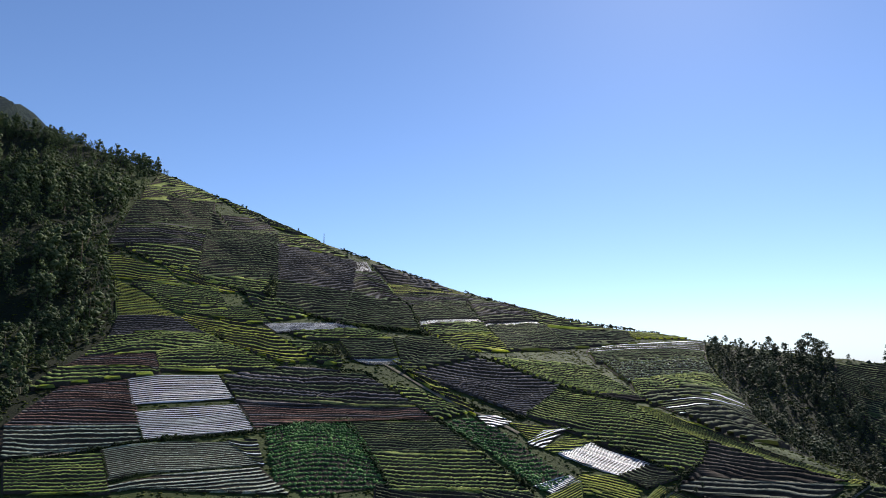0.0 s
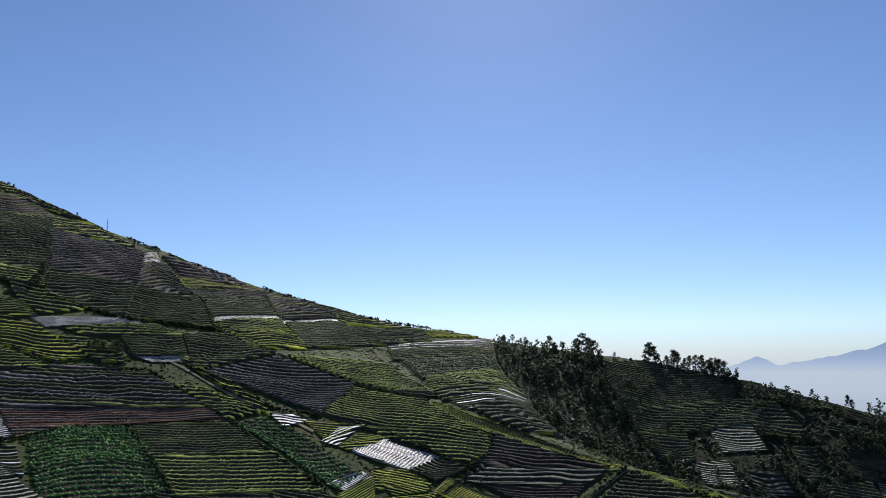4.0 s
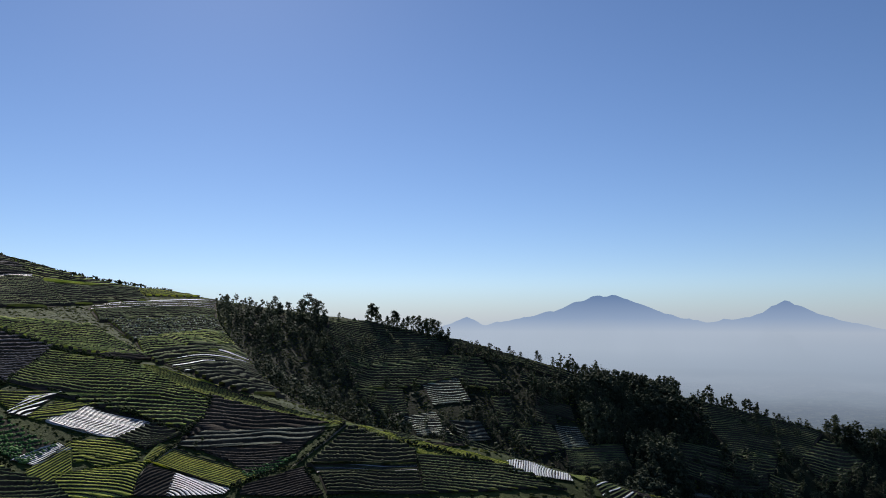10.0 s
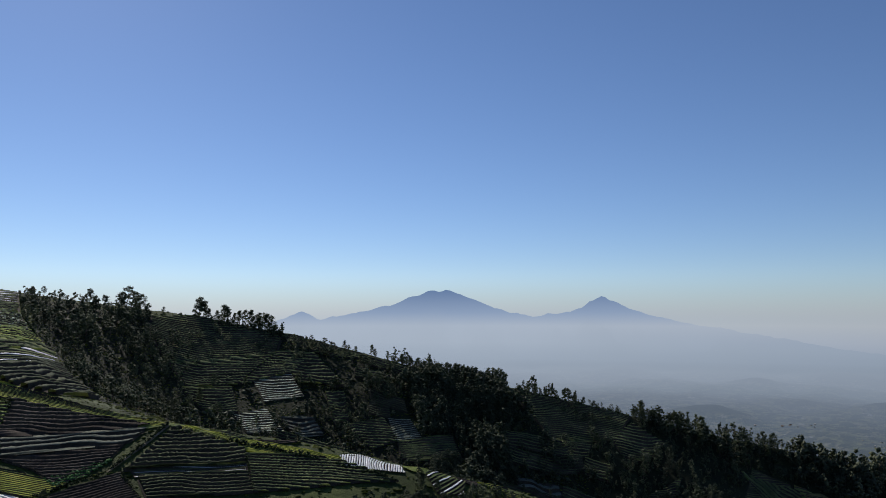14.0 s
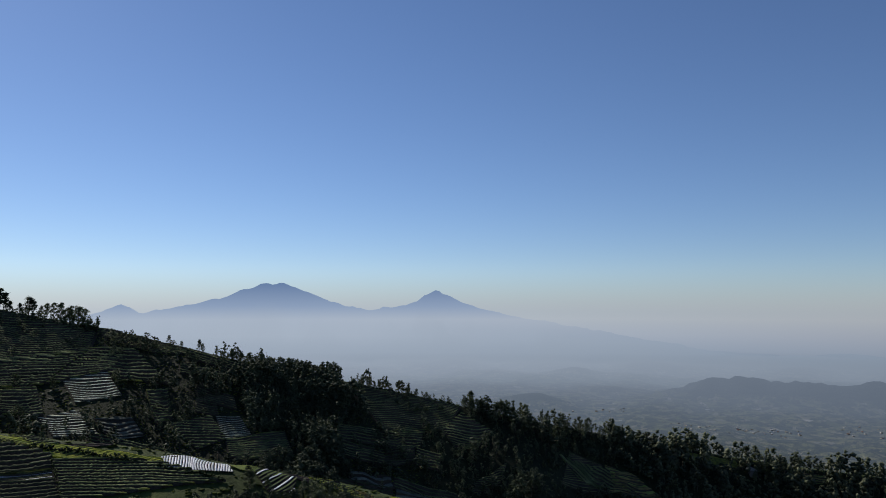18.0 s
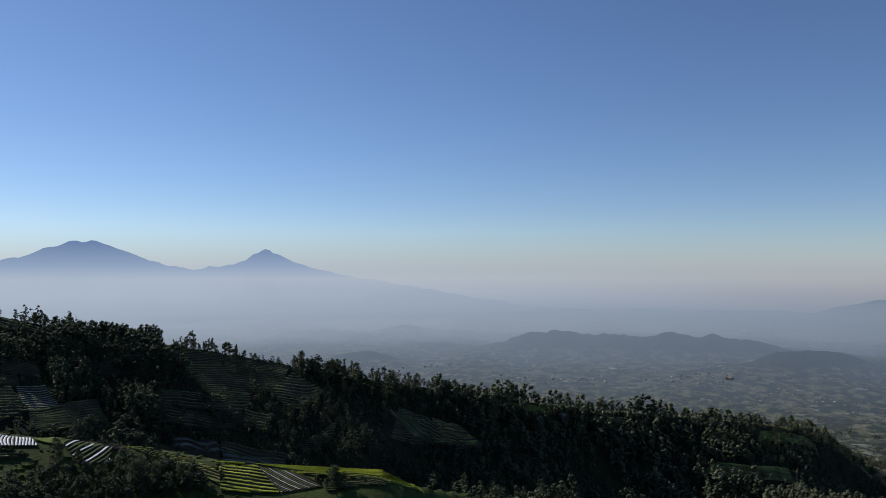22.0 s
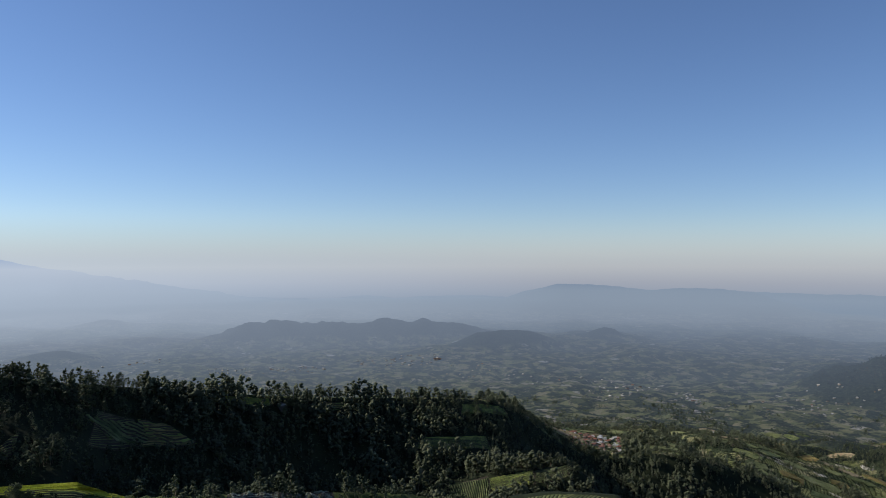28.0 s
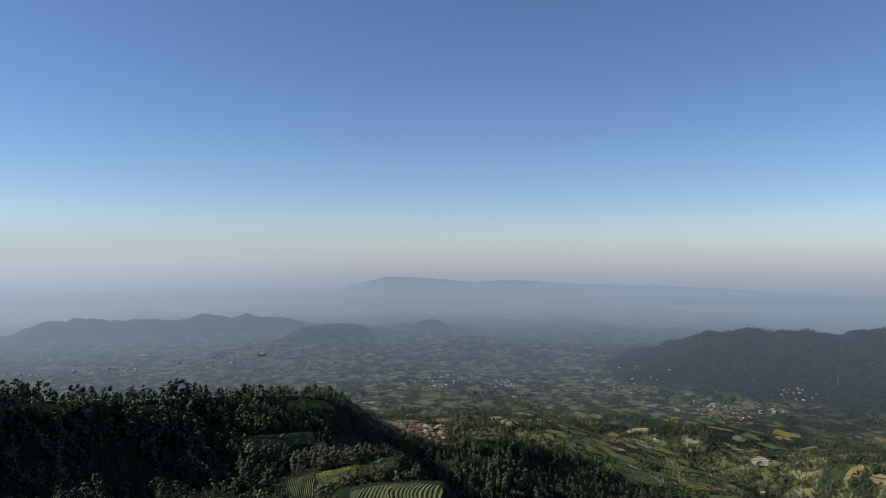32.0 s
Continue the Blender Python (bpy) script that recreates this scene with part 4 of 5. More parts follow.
field("dark", 6, -31.9, (266.6, 284.6), (289.8, 278.7), (283.3, 262.2), (265.2, 263.7))
field("dark", 15, -35.1, (395.2, 268.9), (418.7, 246.7), (453.0, 209.3), (419.0, 204.0), (379.7, 224.4), (388.2, 248.7))
field("dark", 7, -29.2, (417.5, 204.8), (448.3, 205.1), (454.3, 186.3), (421.5, 184.1), (409.6, 193.6))
field("dark", 6, -53.1, (300.9, 384.2), (315.2, 362.0), (333.4, 325.6), (309.0, 343.5), (296.7, 369.6))
field("dark", 5, -22.1, (282.7, 258.4), (313.5, 246.8), (307.6, 238.1), (275.8, 248.1))
field("stripe", 8, -1.3, (155.3, 133.8), (158.4, 130.1), (159.5, 122.3), (154.3, 119.3), (150.1, 124.4))
field("umber", 3, -70.9, (158.5, 130.0), (162.3, 120.2), (159.8, 118.6), (159.0, 121.4))
field("lime", 6, -65.6, (162.2, 120.4), (166.3, 109.4), (166.6, 97.5), (164.1, 99.7), (162.3, 109.9))
field("straw", 4, -87.8, (165.3, 109.1), (166.1, 100.3), (165.7, 95.1), (161.9, 93.6), (163.1, 99.4))
field("lime", 7, -71.6, (169.9, 99.8), (175.3, 85.3), (177.5, 70.5), (189.8, 49.0), (189.9, 48.7), (178.6, 58.6), (175.5, 72.8), (173.2, 87.4))
field("stripe", 10, -104.4, (172.6, 88.5), (175.3, 80.7), (172.2, 70.3), (166.2, 78.9))
field("lime", 6, -74.6, (168.0, 97.0), (172.6, 88.7), (166.0, 79.3), (160.4, 92.2))
field("dark", 5, -70.4, (174.9, 71.6), (181.5, 56.2), (179.6, 55.6), (170.8, 68.3))
field("dark", 5, -60.7, (487.7, 149.2), (528.5, 124.7), (514.9, 116.9), (487.2, 136.7))
field("straw", 6, -48.8, (527.9, 122.7), (542.7, 111.5), (542.6, 89.9), (520.6, 104.6))
field("dark", 6, -27.7, (397.1, 172.6), (429.1, 165.7), (410.1, 162.3), (385.4, 169.4))
field("grey", 5, -41.5, (510.9, 56.3), (580.9, -10.0), (573.8, -14.3), (507.3, 52.2))


def met(az, el):
    """Where the line of sight of that bearing and elevation meets the built ground, in the plan."""
    r = np.arange(170.0, 2400.0, 3.0)
    x, y = r * math.sin(radians(az)), r * math.cos(radians(az))
    k = int(np.argmax(lay(x, y) > r * math.tan(radians(el))))
    return float(x[k]), float(y[k])


def slope_field(crop, beds, *sights):
    """A terraced field whose beds run along the slope between its first two corners."""
    c = [met(*q) for q in sights]
    field(crop, beds, math.degrees(math.atan2(c[1][1] - c[0][1], c[1][0] - c[0][0])), *c)


slope_field("dusky", 9, (-5.2, -12.6), (2.8, -13.3), (2.7, -10.15), (-5.2, -9.6))
slope_field("lime", 7, (8.6, -11.6), (10.7, -10.7), (10.5, -8.9), (7.9, -10.5))
# Terraces on the wooded end of the spur, on the knolls at its foot and on the lower crest.
slope_field("dark", 9, (73.2, -13.6), (76.6, -13.9), (76.2, -12.0), (73.8, -11.2))
slope_field("straw", 9, (76.8, -14.0), (79.7, -14.2), (79.0, -12.9), (76.5, -12.1))
slope_field("lime", 5, (82.3, -11.3), (86.0, -11.6), (85.8, -11.1), (82.5, -10.85))
slope_field("straw", 4, (89.6, -12.2), (92.2, -12.2), (91.8, -11.7), (89.9, -11.7))
slope_field("green", 9, (101.0, -12.7), (105.0, -13.0), (104.6, -12.3), (101.2, -11.9))
slope_field("green", 9, (97.0, -15.4), (103.6, -15.3), (103.0, -14.4), (98.0, -14.6))
slope_field("dark", 12, (99.6, -19.0), (103.3, -18.6), (103.2, -17.4), (100.2, -18.0))
slope_field("green", 12, (103.4, -18.6), (106.9, -17.9), (106.8, -16.8), (103.4, -17.4))
slope_field("dark", 9, (107.0, -17.9), (109.6, -17.2), (109.5, -16.3), (107.0, -16.8))
slope_field("meadow", 26, (105.4, -20.4), (109.0, -20.6), (113.6, -20.3), (113.3, -18.6), (111.0, -18.4), (108.5, -18.5), (106.2, -18.9))
slope_field("silver", 10, (82.8, -18.9), (86.6, -19.1), (86.6, -18.1), (82.9, -17.9))
slope_field("silver", 10, (86.8, -19.1), (91.0, -19.3), (90.8, -18.3), (86.8, -18.1))


field("dark", 6, -25.0, (243.0, 346.5), (279.0, 362.5), (300.0, 352.0), (274.0, 340.5), (251.0, 345.0))


hedge(2.2, 1.6, (-188.1, 391.1), (-136.8, 393.9), (-101.7, 386.9), (-91.3, 382.2))
hedge(2.0, 1.6, (-105.1, 454.0), (-98.8, 422.6), (-91.8, 384.2))
hedge(3.0, 2.2, (-90.4, 384.5), (-53.4, 371.2), (-11.5, 376.8), (17.4, 339.6))
hedge(1.6, 1.3, (-54.7, 444.7), (-56.2, 440.4), (-53.0, 372.2))
hedge(2.2, 2.0, (-45.6, 451.7), (-29.9, 453.0), (-20.1, 434.5), (-11.5, 377.8))
hedge(1.8, 1.6, (15.2, 508.8), (22.9, 442.4), (42.4, 430.9))
hedge(1.8, 1.6, (58.0, 542.9), (68.0, 480.2), (73.7, 418.6))
hedge(1.2, 1.0, (-159.1, 471.9), (-136.8, 393.9))
hedge(1.0, 1.0, (-25.1, 357.1), (-17.1, 315.5))
hedge(1.6, 1.4, (-15.6, 315.6), (-3.3, 303.0), (14.3, 281.6), (31.3, 279.3))
hedge(2.0, 1.6, (18.0, 340.5), (51.8, 310.7), (76.4, 287.0))
hedge(1.6, 1.4, (31.6, 280.2), (50.5, 311.9))
hedge(1.4, 1.3, (71.8, 354.8), (81.1, 296.1))
hedge(1.6, 1.3, (-107.4, 332.1), (-95.1, 318.1), (-69.3, 304.2), (-34.7, 311.1), (-22.7, 297.1), (-2.1, 270.0))
hedge(1.8, 1.6, (-1.2, 268.0), (14.1, 244.6), (28.4, 229.3))
hedge(2.0, 1.4, (-34.5, 261.7), (-24.5, 240.8), (-15.1, 220.5))
hedge(1.6, 1.1, (-121.7, 204.5), (-90.5, 222.3), (-62.4, 241.0), (-51.1, 252.9), (-35.0, 262.7), (-1.2, 269.0))
hedge(0.8, 0.8, (-115.0, 263.0), (-101.1, 238.4), (-91.1, 222.0))
hedge(0.9, 0.8, (-99.6, 214.0), (-90.8, 200.4))
hedge(0.8, 0.6, (-137.9, 247.2), (-117.2, 264.2))
hedge(0.8, 0.8, (-87.8, 283.7), (-74.7, 260.5), (-62.5, 243.1))
hedge(2.2, 1.5, (43.6, 276.6), (58.8, 260.4), (68.9, 241.4), (76.6, 229.6))
hedge(1.6, 1.8, (75.8, 229.8), (87.2, 242.8), (89.6, 249.4))
hedge(0.9, 0.7, (-90.1, 200.7), (-56.0, 221.0))
hedge(1.8, 1.8, (-217.6, 555.9), (-183.4, 562.9), (-159.1, 567.1))
hedge(2.2, 2.2, (-82.4, 563.0), (-57.0, 557.1))
hedge(1.8, 1.6, (-52.5, 556.5), (-7.1, 558.0))
hedge(2.4, 2.4, (16.6, 553.8), (48.7, 534.8), (91.6, 541.3), (129.8, 525.2), (154.4, 512.2))
hedge(2.4, 2.6, (-99.7, 415.2), (-96.4, 390.3))
hedge(1.4, 1.4, (87.9, 497.3), (125.4, 507.8))
hedge(1.2, 1.2, (181.4, 496.9), (152.6, 411.6), (144.9, 364.2))
hedge(1.4, 1.0, (71.4, 226.0), (60.7, 218.7), (56.9, 213.6))
hedge(1.4, 1.0, (77.4, 197.4), (95.7, 195.9), (119.6, 207.0))
hedge(1.0, 0.8, (98.2, 193.5), (96.0, 178.9))
hedge(1.8, 1.2, (118.6, 201.7), (131.7, 175.0), (140.0, 151.1), (145.6, 135.7))
hedge(0.9, 0.8, (127.5, 179.3), (117.7, 160.5))
hedge(1.0, 0.8, (90.7, 252.2), (71.8, 225.9))
hedge(1.8, 1.6, (398.5, 265.7), (418.8, 246.6), (454.1, 209.3))
hedge(1.0, 0.8, (167.3, 96.2), (163.2, 93.4))
hedge(1.4, 1.2, (174.0, 73.7), (178.6, 58.8))


M_TRACK = surface("pale_trodden_earth", (0.13, 0.11, 0.07), (0.20, 0.17, 0.115), (0.28, 0.24, 0.17), 0.2, 2.0)


def track(wide, *points):
    """A trodden path along a line on the ground."""
    pts = np.array(points)
    total = np.concatenate([[0], np.cumsum(np.hypot(*np.diff(pts, axis=0).T))])
    t = np.linspace(0, total[-1], max(8, int(total[-1] / 1.5)))
    p = np.column_stack([np.interp(t, total, pts[:, 0]), np.interp(t, total, pts[:, 1])])
    d = np.gradient(p, axis=0)
    n = np.column_stack([-d[:, 1], d[:, 0]]) / np.hypot(d[:, 0], d[:, 1])[:, None]
    half = 0.5 * wide * (1 + 0.3 * lattice(t / 3.0, t * 0, 6))
    sides = [p + n * (half * s)[:, None] for s in (-1, 0, 1)]
    V = np.vstack([np.column_stack([q, lay(q[:, 0], q[:, 1]) + z]) for q, z in zip(sides, (0.3, 0.52, 0.3))])
    return tagged(new("path", fast_mesh("path", V, grid_faces(3, len(t)), [M_TRACK])), "narrow trodden earth path between the terraced fields", "path", kind="structure")


track(1.6, (-30.1, 325.6), (-19.3, 314.4), (-3.3, 295.0), (8.8, 281.9), (17.0, 276.5), (27.8, 266.6))
track(1.0, (-122.2, 205.4), (-90.9, 223.2), (-63.0, 243.0), (-51.3, 253.9), (-35.3, 264.7), (-1.2, 270.0))
track(0.9, (71.2, 225.0), (60.5, 217.8), (56.9, 213.6))
track(1.0, (95.7, 195.9), (119.1, 206.1))
track(0.8, (168.2, 96.7), (163.3, 93.2))


def overlaps(poly, margin=0.05):
    c = np.vstack([poly, poly.mean(0)[None], (poly + poly.mean(0)) / 2])
    near = [p for p, m in zip(FIELDS, MIDDLES) if abs(m[0] - c[len(poly), 0]) < 130 and abs(m[1] - c[len(poly), 1]) < 130]
    return any(inside(c[:, 0], c[:, 1], p, margin).any() or inside(p[:, 0], p[:, 1], poly, margin).any() for p in near)


def spur_point(az, f):
    """A point of the spur's face: bearing, and share of the way up from the ravine to the skyline."""
    rr, rc = float(spread(np.array(az), RIDGE_AZ, RIDGE_R)), float(spread(np.array(az), CREST_AZ, CREST_R))
    rg = rc + (rr - rc) * 0.52
    r = rg + (rr - rg) * f
    return r * math.sin(radians(az)), r * math.cos(radians(az))


# Terraces that fill the shaded face of the spur, band over band along the slope.
f0 = 0.03
while f0 < 0.93:
    f1 = f0 + dice.uniform(0.06, 0.11)
    az0 = 29.5 + dice.uniform(0, 2)
    while az0 < 63:
        az1 = az0 + dice.uniform(1.6, 5.5)
        lift0, lift1 = (0.05 * math.sin(0.31 * q + 1) + 0.03 * math.sin(0.83 * q) for q in (az0, az1))
        lean = dice.uniform(-0.35, 0.35)
        quad = np.array([spur_point(q, min(max(s, 0.01), 0.985)) for q, s in ((az0 + 0.03, f0 + lift0), ((az0 + az1) / 2, f0 + (lift0 + lift1) / 2), (az1 - 0.03, f0 + lift1), (az1 + lean - 0.03, f1 + lift1), ((az0 + az1 + lean) / 2, f1 + (lift0 + lift1) / 2), (az0 + 0.03, f1 + lift0))])
        cleft = 48.6 < (az0 + az1) / 2 < 56.6 and f0 > 0.12
        if not overlaps(quad, -0.3) and dice.uniform() < (0.06 if cleft else 0.92):
            run = quad[2] - quad[0]
            field(str(dice.choice(["dusky", "dark", "umber", "grey"], p=[0.3, 0.56, 0.08, 0.06])), int(np.clip((f1 - f0) * 34, 2, 4)), math.degrees(math.atan2(run[1], run[0])), *[tuple(q) for q in quad])
        az0 = az1
    f0 = f1 + 0.004
# Groups of terraces on the sunny valley land, each stepping along the slope.
for k in range(2600):
    az, r = dice.uniform(103, 151), 920 + 980 * dice.uniform(0, 1) ** 1.15
    c = np.array([r * math.sin(radians(az)), r * math.cos(radians(az))])
    turn = radians(az) + 0.9 * float(fbm(c[0], c[1], 260, 1, 88))
    wide, deep = dice.uniform(12, 34), dice.uniform(8, 22)
    ex, ey = np.array([math.cos(turn), -math.sin(turn)]), np.array([math.sin(turn), math.cos(turn)])
    swing = [dice.uniform(0.75, 1.15) for _ in range(8)]
    quad = np.array([c + wide * swing[i] * sx * ex + deep * swing[7 - i] * sy * ey for i, (sx, sy) in enumerate(((-0.8, -1), (0, -1.15), (0.85, -1), (1.05, 0), (0.8, 1), (0, 0.9), (-0.85, 1), (-1.1, 0)))])
    low = float(fbm(quad[:, 0], quad[:, 1], 120, 3, 52).mean()) + 2 * float(gully(*c))
    if low < 0.16 and r > 1.05 * float(spread(np.array(az), RIDGE_AZ, RIDGE_R)) and not overlaps(quad, -0.02):
        field(str(dice.choice(["meadow", "straw", "tilled", "fallow"], p=[0.54, 0.12, 0.2, 0.14])), max(3, int(deep * 2 / dice.uniform(2.8, 4.4))), -math.degrees(turn) + dice.uniform(-6, 6), *[tuple(q) for q in quad])

# ---- trees ----
def limb_arrays(a, b, ra, rb, sides=6):
    a, b = np.array(a, float), np.array(b, float)
    d = (b - a) / np.linalg.norm(b - a)
    s = np.cross(d, (0.31, 0.9, 0.17))
    s /= np.linalg.norm(s)
    t = np.cross(d, s)
    q = np.arange(sides) * 2 * math.pi / sides
    ring = np.cos(q)[:, None] * s + np.sin(q)[:, None] * t
    j = np.arange(sides)
    return np.vstack([a + ring * ra, b + ring * rb]), np.stack([j, (j + 1) % sides, sides + (j + 1) % sides, sides + j], -1)


def sprays(P, S, g, centre=None):
    """Loose leaf sprays: a small turned triangle at every point, on the outside of a crown round the centre where that is given."""
    n = len(P)
    a, b = g.normal(size=(n, 3)), g.normal(size=(n, 3))
    if centre is not None:
        out = P - np.array(centre)
        out = out / np.linalg.norm(out, axis=1)[:, None] + g.normal(0, 0.35, (n, 3))
        a, b = np.cross(out, a), np.cross(out, b)
    a /= np.linalg.norm(a, axis=1)[:, None]
    b /= np.linalg.norm(b, axis=1)[:, None]
    S = np.asarray(S)[:, None]
    V = np.stack([P + a * S, P - 0.5 * a * S + 0.8 * b * S, P - 0.5 * a * S - 0.8 * b * S], 1)
    return V.reshape(-1, 3), np.arange(3 * n).reshape(-1, 3)


def tree_meshes(slim, open_crown, g):
    """A tree one unit tall: crooked trunk with limbs, and a crown in separate uneven masses of leaf clumps with gaps between."""
    limbs, lobes = [], []
    spine = [np.array([0, 0, -0.08])]
    for k in range(4):
        spine.append(spine[-1] + (g.normal(0, 0.02), g.normal(0, 0.02), 0.24))
    for k in range(4):
        limbs.append(limb_arrays(spine[k], spine[k + 1], 0.022 * (1 - 0.2 * k), 0.022 * (0.8 - 0.2 * k) + 0.002))
    masses = 9 if open_crown else 12
    for k in range(masses):
        f = 0.2 + 0.76 * k / masses if not open_crown else 0.42 + 0.55 * k / masses
        s = spine[min(int(f / 0.24), 3)] * (1, 1, 0) + (0, 0, f - 0.08)
        q = k * 2.4 + g.uniform(-0.5, 0.5)
        reach = slim * g.uniform(0.35, 1.0) * (1.25 - f if not open_crown else 1.1 - 0.5 * f)
        e = s + (math.cos(q) * reach, math.sin(q) * reach, 0.07)
        limbs.append(limb_arrays(s - (0, 0, 0.05), e, 0.007, 0.002, 4))
        lobes.append((e, slim * g.uniform(0.28, 0.46)))
    lobes.append((spine[-1] * (1, 1, 0) + (0, 0, 0.93), slim * 0.3))
    P, S = [], []
    for e, w in lobes:
        n = 26 if open_crown else 30
        d = g.normal(size=(n, 3))
        d /= np.linalg.norm(d, axis=1)[:, None]
        P.append(e + d * w * g.uniform(0.45, 1.1, (n, 1)) * (1, 1, 0.7))
        S.append(g.uniform(0.022, 0.05, n))
    V, F = clumps(np.vstack(P), np.concatenate(S) * 0.85, 0.7)
    loose = np.repeat(np.vstack(P), 3, 0) + g.normal(0, 0.03, (3 * sum(len(q) for q in P), 3))
    lv, lf = sprays(loose, g.uniform(0.012, 0.03, len(loose)), g)
    V, F = np.vstack([V, lv]), np.vstack([F, lf + len(V)])
    return fast_mesh("trunk", *joined(limbs[:4]), [M_BARK]), fast_mesh("branches", *joined(limbs[4:]), [M_BARK]), fast_mesh("crown", V, F, [M_LEAF], None, True)


TREE_KINDS = []
tg = np.random.default_rng(5)
for k in range(8):
    TREE_KINDS.append(tree_meshes((0.34, 0.26, 0.42, 0.30)[k % 4], k % 3 == 1, tg))
TREE_LABELS = ("dark leafy tree on the ridge above the fields", "slender tree with a sparse open crown on the hillside", "broad dark green tree on the terraced hillside")


def tree(x, y, tall, kind=None, label=None):
    k = int(tg.integers(8)) if kind is None else kind
    tm, bm, cm = TREE_KINDS[k]
    t = tagged(new("tree"), label or TREE_LABELS[1 if k % 3 == 1 else (2 if k % 4 == 2 else 0)], "tree", "single trees")
    w = tall * tg.uniform(0.9, 1.25)
    t.matrix_basis = Matrix.Translation((x, y, z_at(x, y) - 0.1)) @ Matrix.Rotation(tg.uniform(0, 6.28), 4, "Z") @ Matrix.Diagonal((w, w, tall, 1))
    part("branches", bm, part("trunk", tm, t))
    part("crown", cm, t)
    return t


tree(-117.3, 567.0, 4.1)
tree(-96.1, 398.6, 11.3)
tree(-97.1, 388.0, 7.5)
tree(-56.4, 324.1, 6.7)
tree(-53.5, 324.6, 5.7)
tree(-50.1, 324.1, 4.6)
tree(-48.2, 323.4, 6.9)
tree(-46.3, 323.7, 6.2)
tree(-43.1, 323.1, 5.1)
tree(-59.2, 325.7, 4.7)
tree(-100.7, 323.7, 2.9)
tree(-99.0, 323.2, 3.2)
tree(-163.6, 566.9, 3.7)
tree(-160.3, 566.8, 4.2)
tree(-183.7, 563.8, 3.3)
tree(-166.7, 514.7, 3.8)
tree(187.4, 492.6, 5.8)
tree(192.8, 489.4, 6.6)
tree(198.1, 486.2, 5.0)
tree(201.9, 482.5, 4.1)
tree(214.9, 473.5, 9.0)
tree(222.6, 468.9, 6.5)
tree(230.0, 463.0, 8.9)
tree(233.2, 460.3, 13.4)
tree(237.3, 457.0, 10.9)
tree(239.3, 453.8, 10.1)
tree(250.3, 444.3, 3.6)
tree(267.1, 428.6, 13.9)
tree(269.2, 426.1, 12.3)
tree(271.2, 423.6, 7.9)
tree(275.2, 419.9, 7.1)
tree(278.4, 416.5, 11.4)
tree(279.7, 414.4, 10.6)
tree(282.8, 411.1, 7.8)
tree(284.7, 408.6, 9.8)
tree(286.6, 404.8, 10.5)
tree(289.0, 401.9, 11.3)
tree(291.1, 400.4, 8.2)
tree(292.6, 398.1, 9.3)
tree(293.7, 395.9, 11.2)
tree(296.0, 394.2, 11.2)
tree(298.0, 391.5, 10.4)
tree(323.7, 347.6, 5.6)
tree(327.5, 341.2, 4.1)
tree(333.7, 332.4, 7.0)
tree(334.5, 330.2, 5.5)
tree(341.2, 320.3, 4.0)
tree(344.7, 316.5, 4.8)
tree(350.8, 308.2, 5.5)
tree(353.4, 303.8, 5.5)
tree(356.6, 299.9, 5.9)
tree(343.5, 314.9, 6.6)
tree(347.9, 311.5, 5.9)
tree(350.8, 306.8, 6.6)
tree(355.5, 301.3, 7.3)
tree(359.0, 297.1, 6.2)
tree(363.9, 292.7, 8.8)
tree(367.4, 290.0, 9.6)
tree(370.4, 287.7, 9.6)
tree(375.3, 284.6, 8.5)
tree(378.2, 282.4, 7.4)
tree(381.2, 280.0, 8.2)
tree(385.2, 276.3, 9.7)
tree(389.9, 273.0, 10.5)
tree(392.0, 270.0, 10.1)
tree(405.5, 258.7, 5.7)
tree(408.3, 256.1, 4.9)
tree(412.5, 253.2, 4.9)
tree(415.2, 250.7, 5.0)
tree(423.2, 242.9, 2.7)
tree(438.4, 227.7, 5.0)
tree(461.3, 203.1, 8.3)
tree(466.1, 199.5, 8.4)
tree(470.9, 195.9, 7.6)
tree(482.8, 187.7, 5.3)
tree(75.6, 221.4, 2.6)
tree(78.5, 223.6, 2.5)
tree(79.2, 195.6, 2.5)
tree(228.5, 348.8, 8.5)
tree(214.8, 342.2, 7.6)
tree(206.2, 336.9, 8.1)
tree(196.1, 334.8, 9.1)
tree(216.1, 327.1, 6.8)
tree(243.0, 341.3, 6.6)
tree(273.1, 332.2, 6.1)
tree(150.6, 131.6, 3.8)
tree(638.7, 41.3, 8.5)
tree(644.9, 37.2, 10.2)
tree(643.4, 28.1, 11.5)
tree(647.6, 23.7, 13.0)
tree(641.7, 20.2, 12.0)
tree(647.8, 15.8, 9.0)
tree(648.4, 45.3, 6.5)
tree(654.6, 22.9, 11.0)
tree(153.2, 105.5, 5.8)
tree(150.6, 109.1, 6.6)
tree(157.2, 101.3, 5.1)
tree(173.4, 67.3, 5.0)
tree(459.5, 99.0, 13.3)
tree(148.0, 128.5, 5.2)
tree(150.9, 125.1, 3.7)
tree(172.2, 67.7, 6.1)
tree(173.2, 65.1, 4.4)
tree(163.9, 94.1, 2.5)


# Trees that stand along the skyline of the wooded spur.
for k in range(60):
    az = 65.5 + 43.5 * tg.uniform(0, 1)
    r = float(spread(np.array(az), RIDGE_AZ, RIDGE_R)) * tg.uniform(0.95, 1.02)
    tree(r * math.sin(radians(az)), r * math.cos(radians(az)), tg.uniform(4, 13))


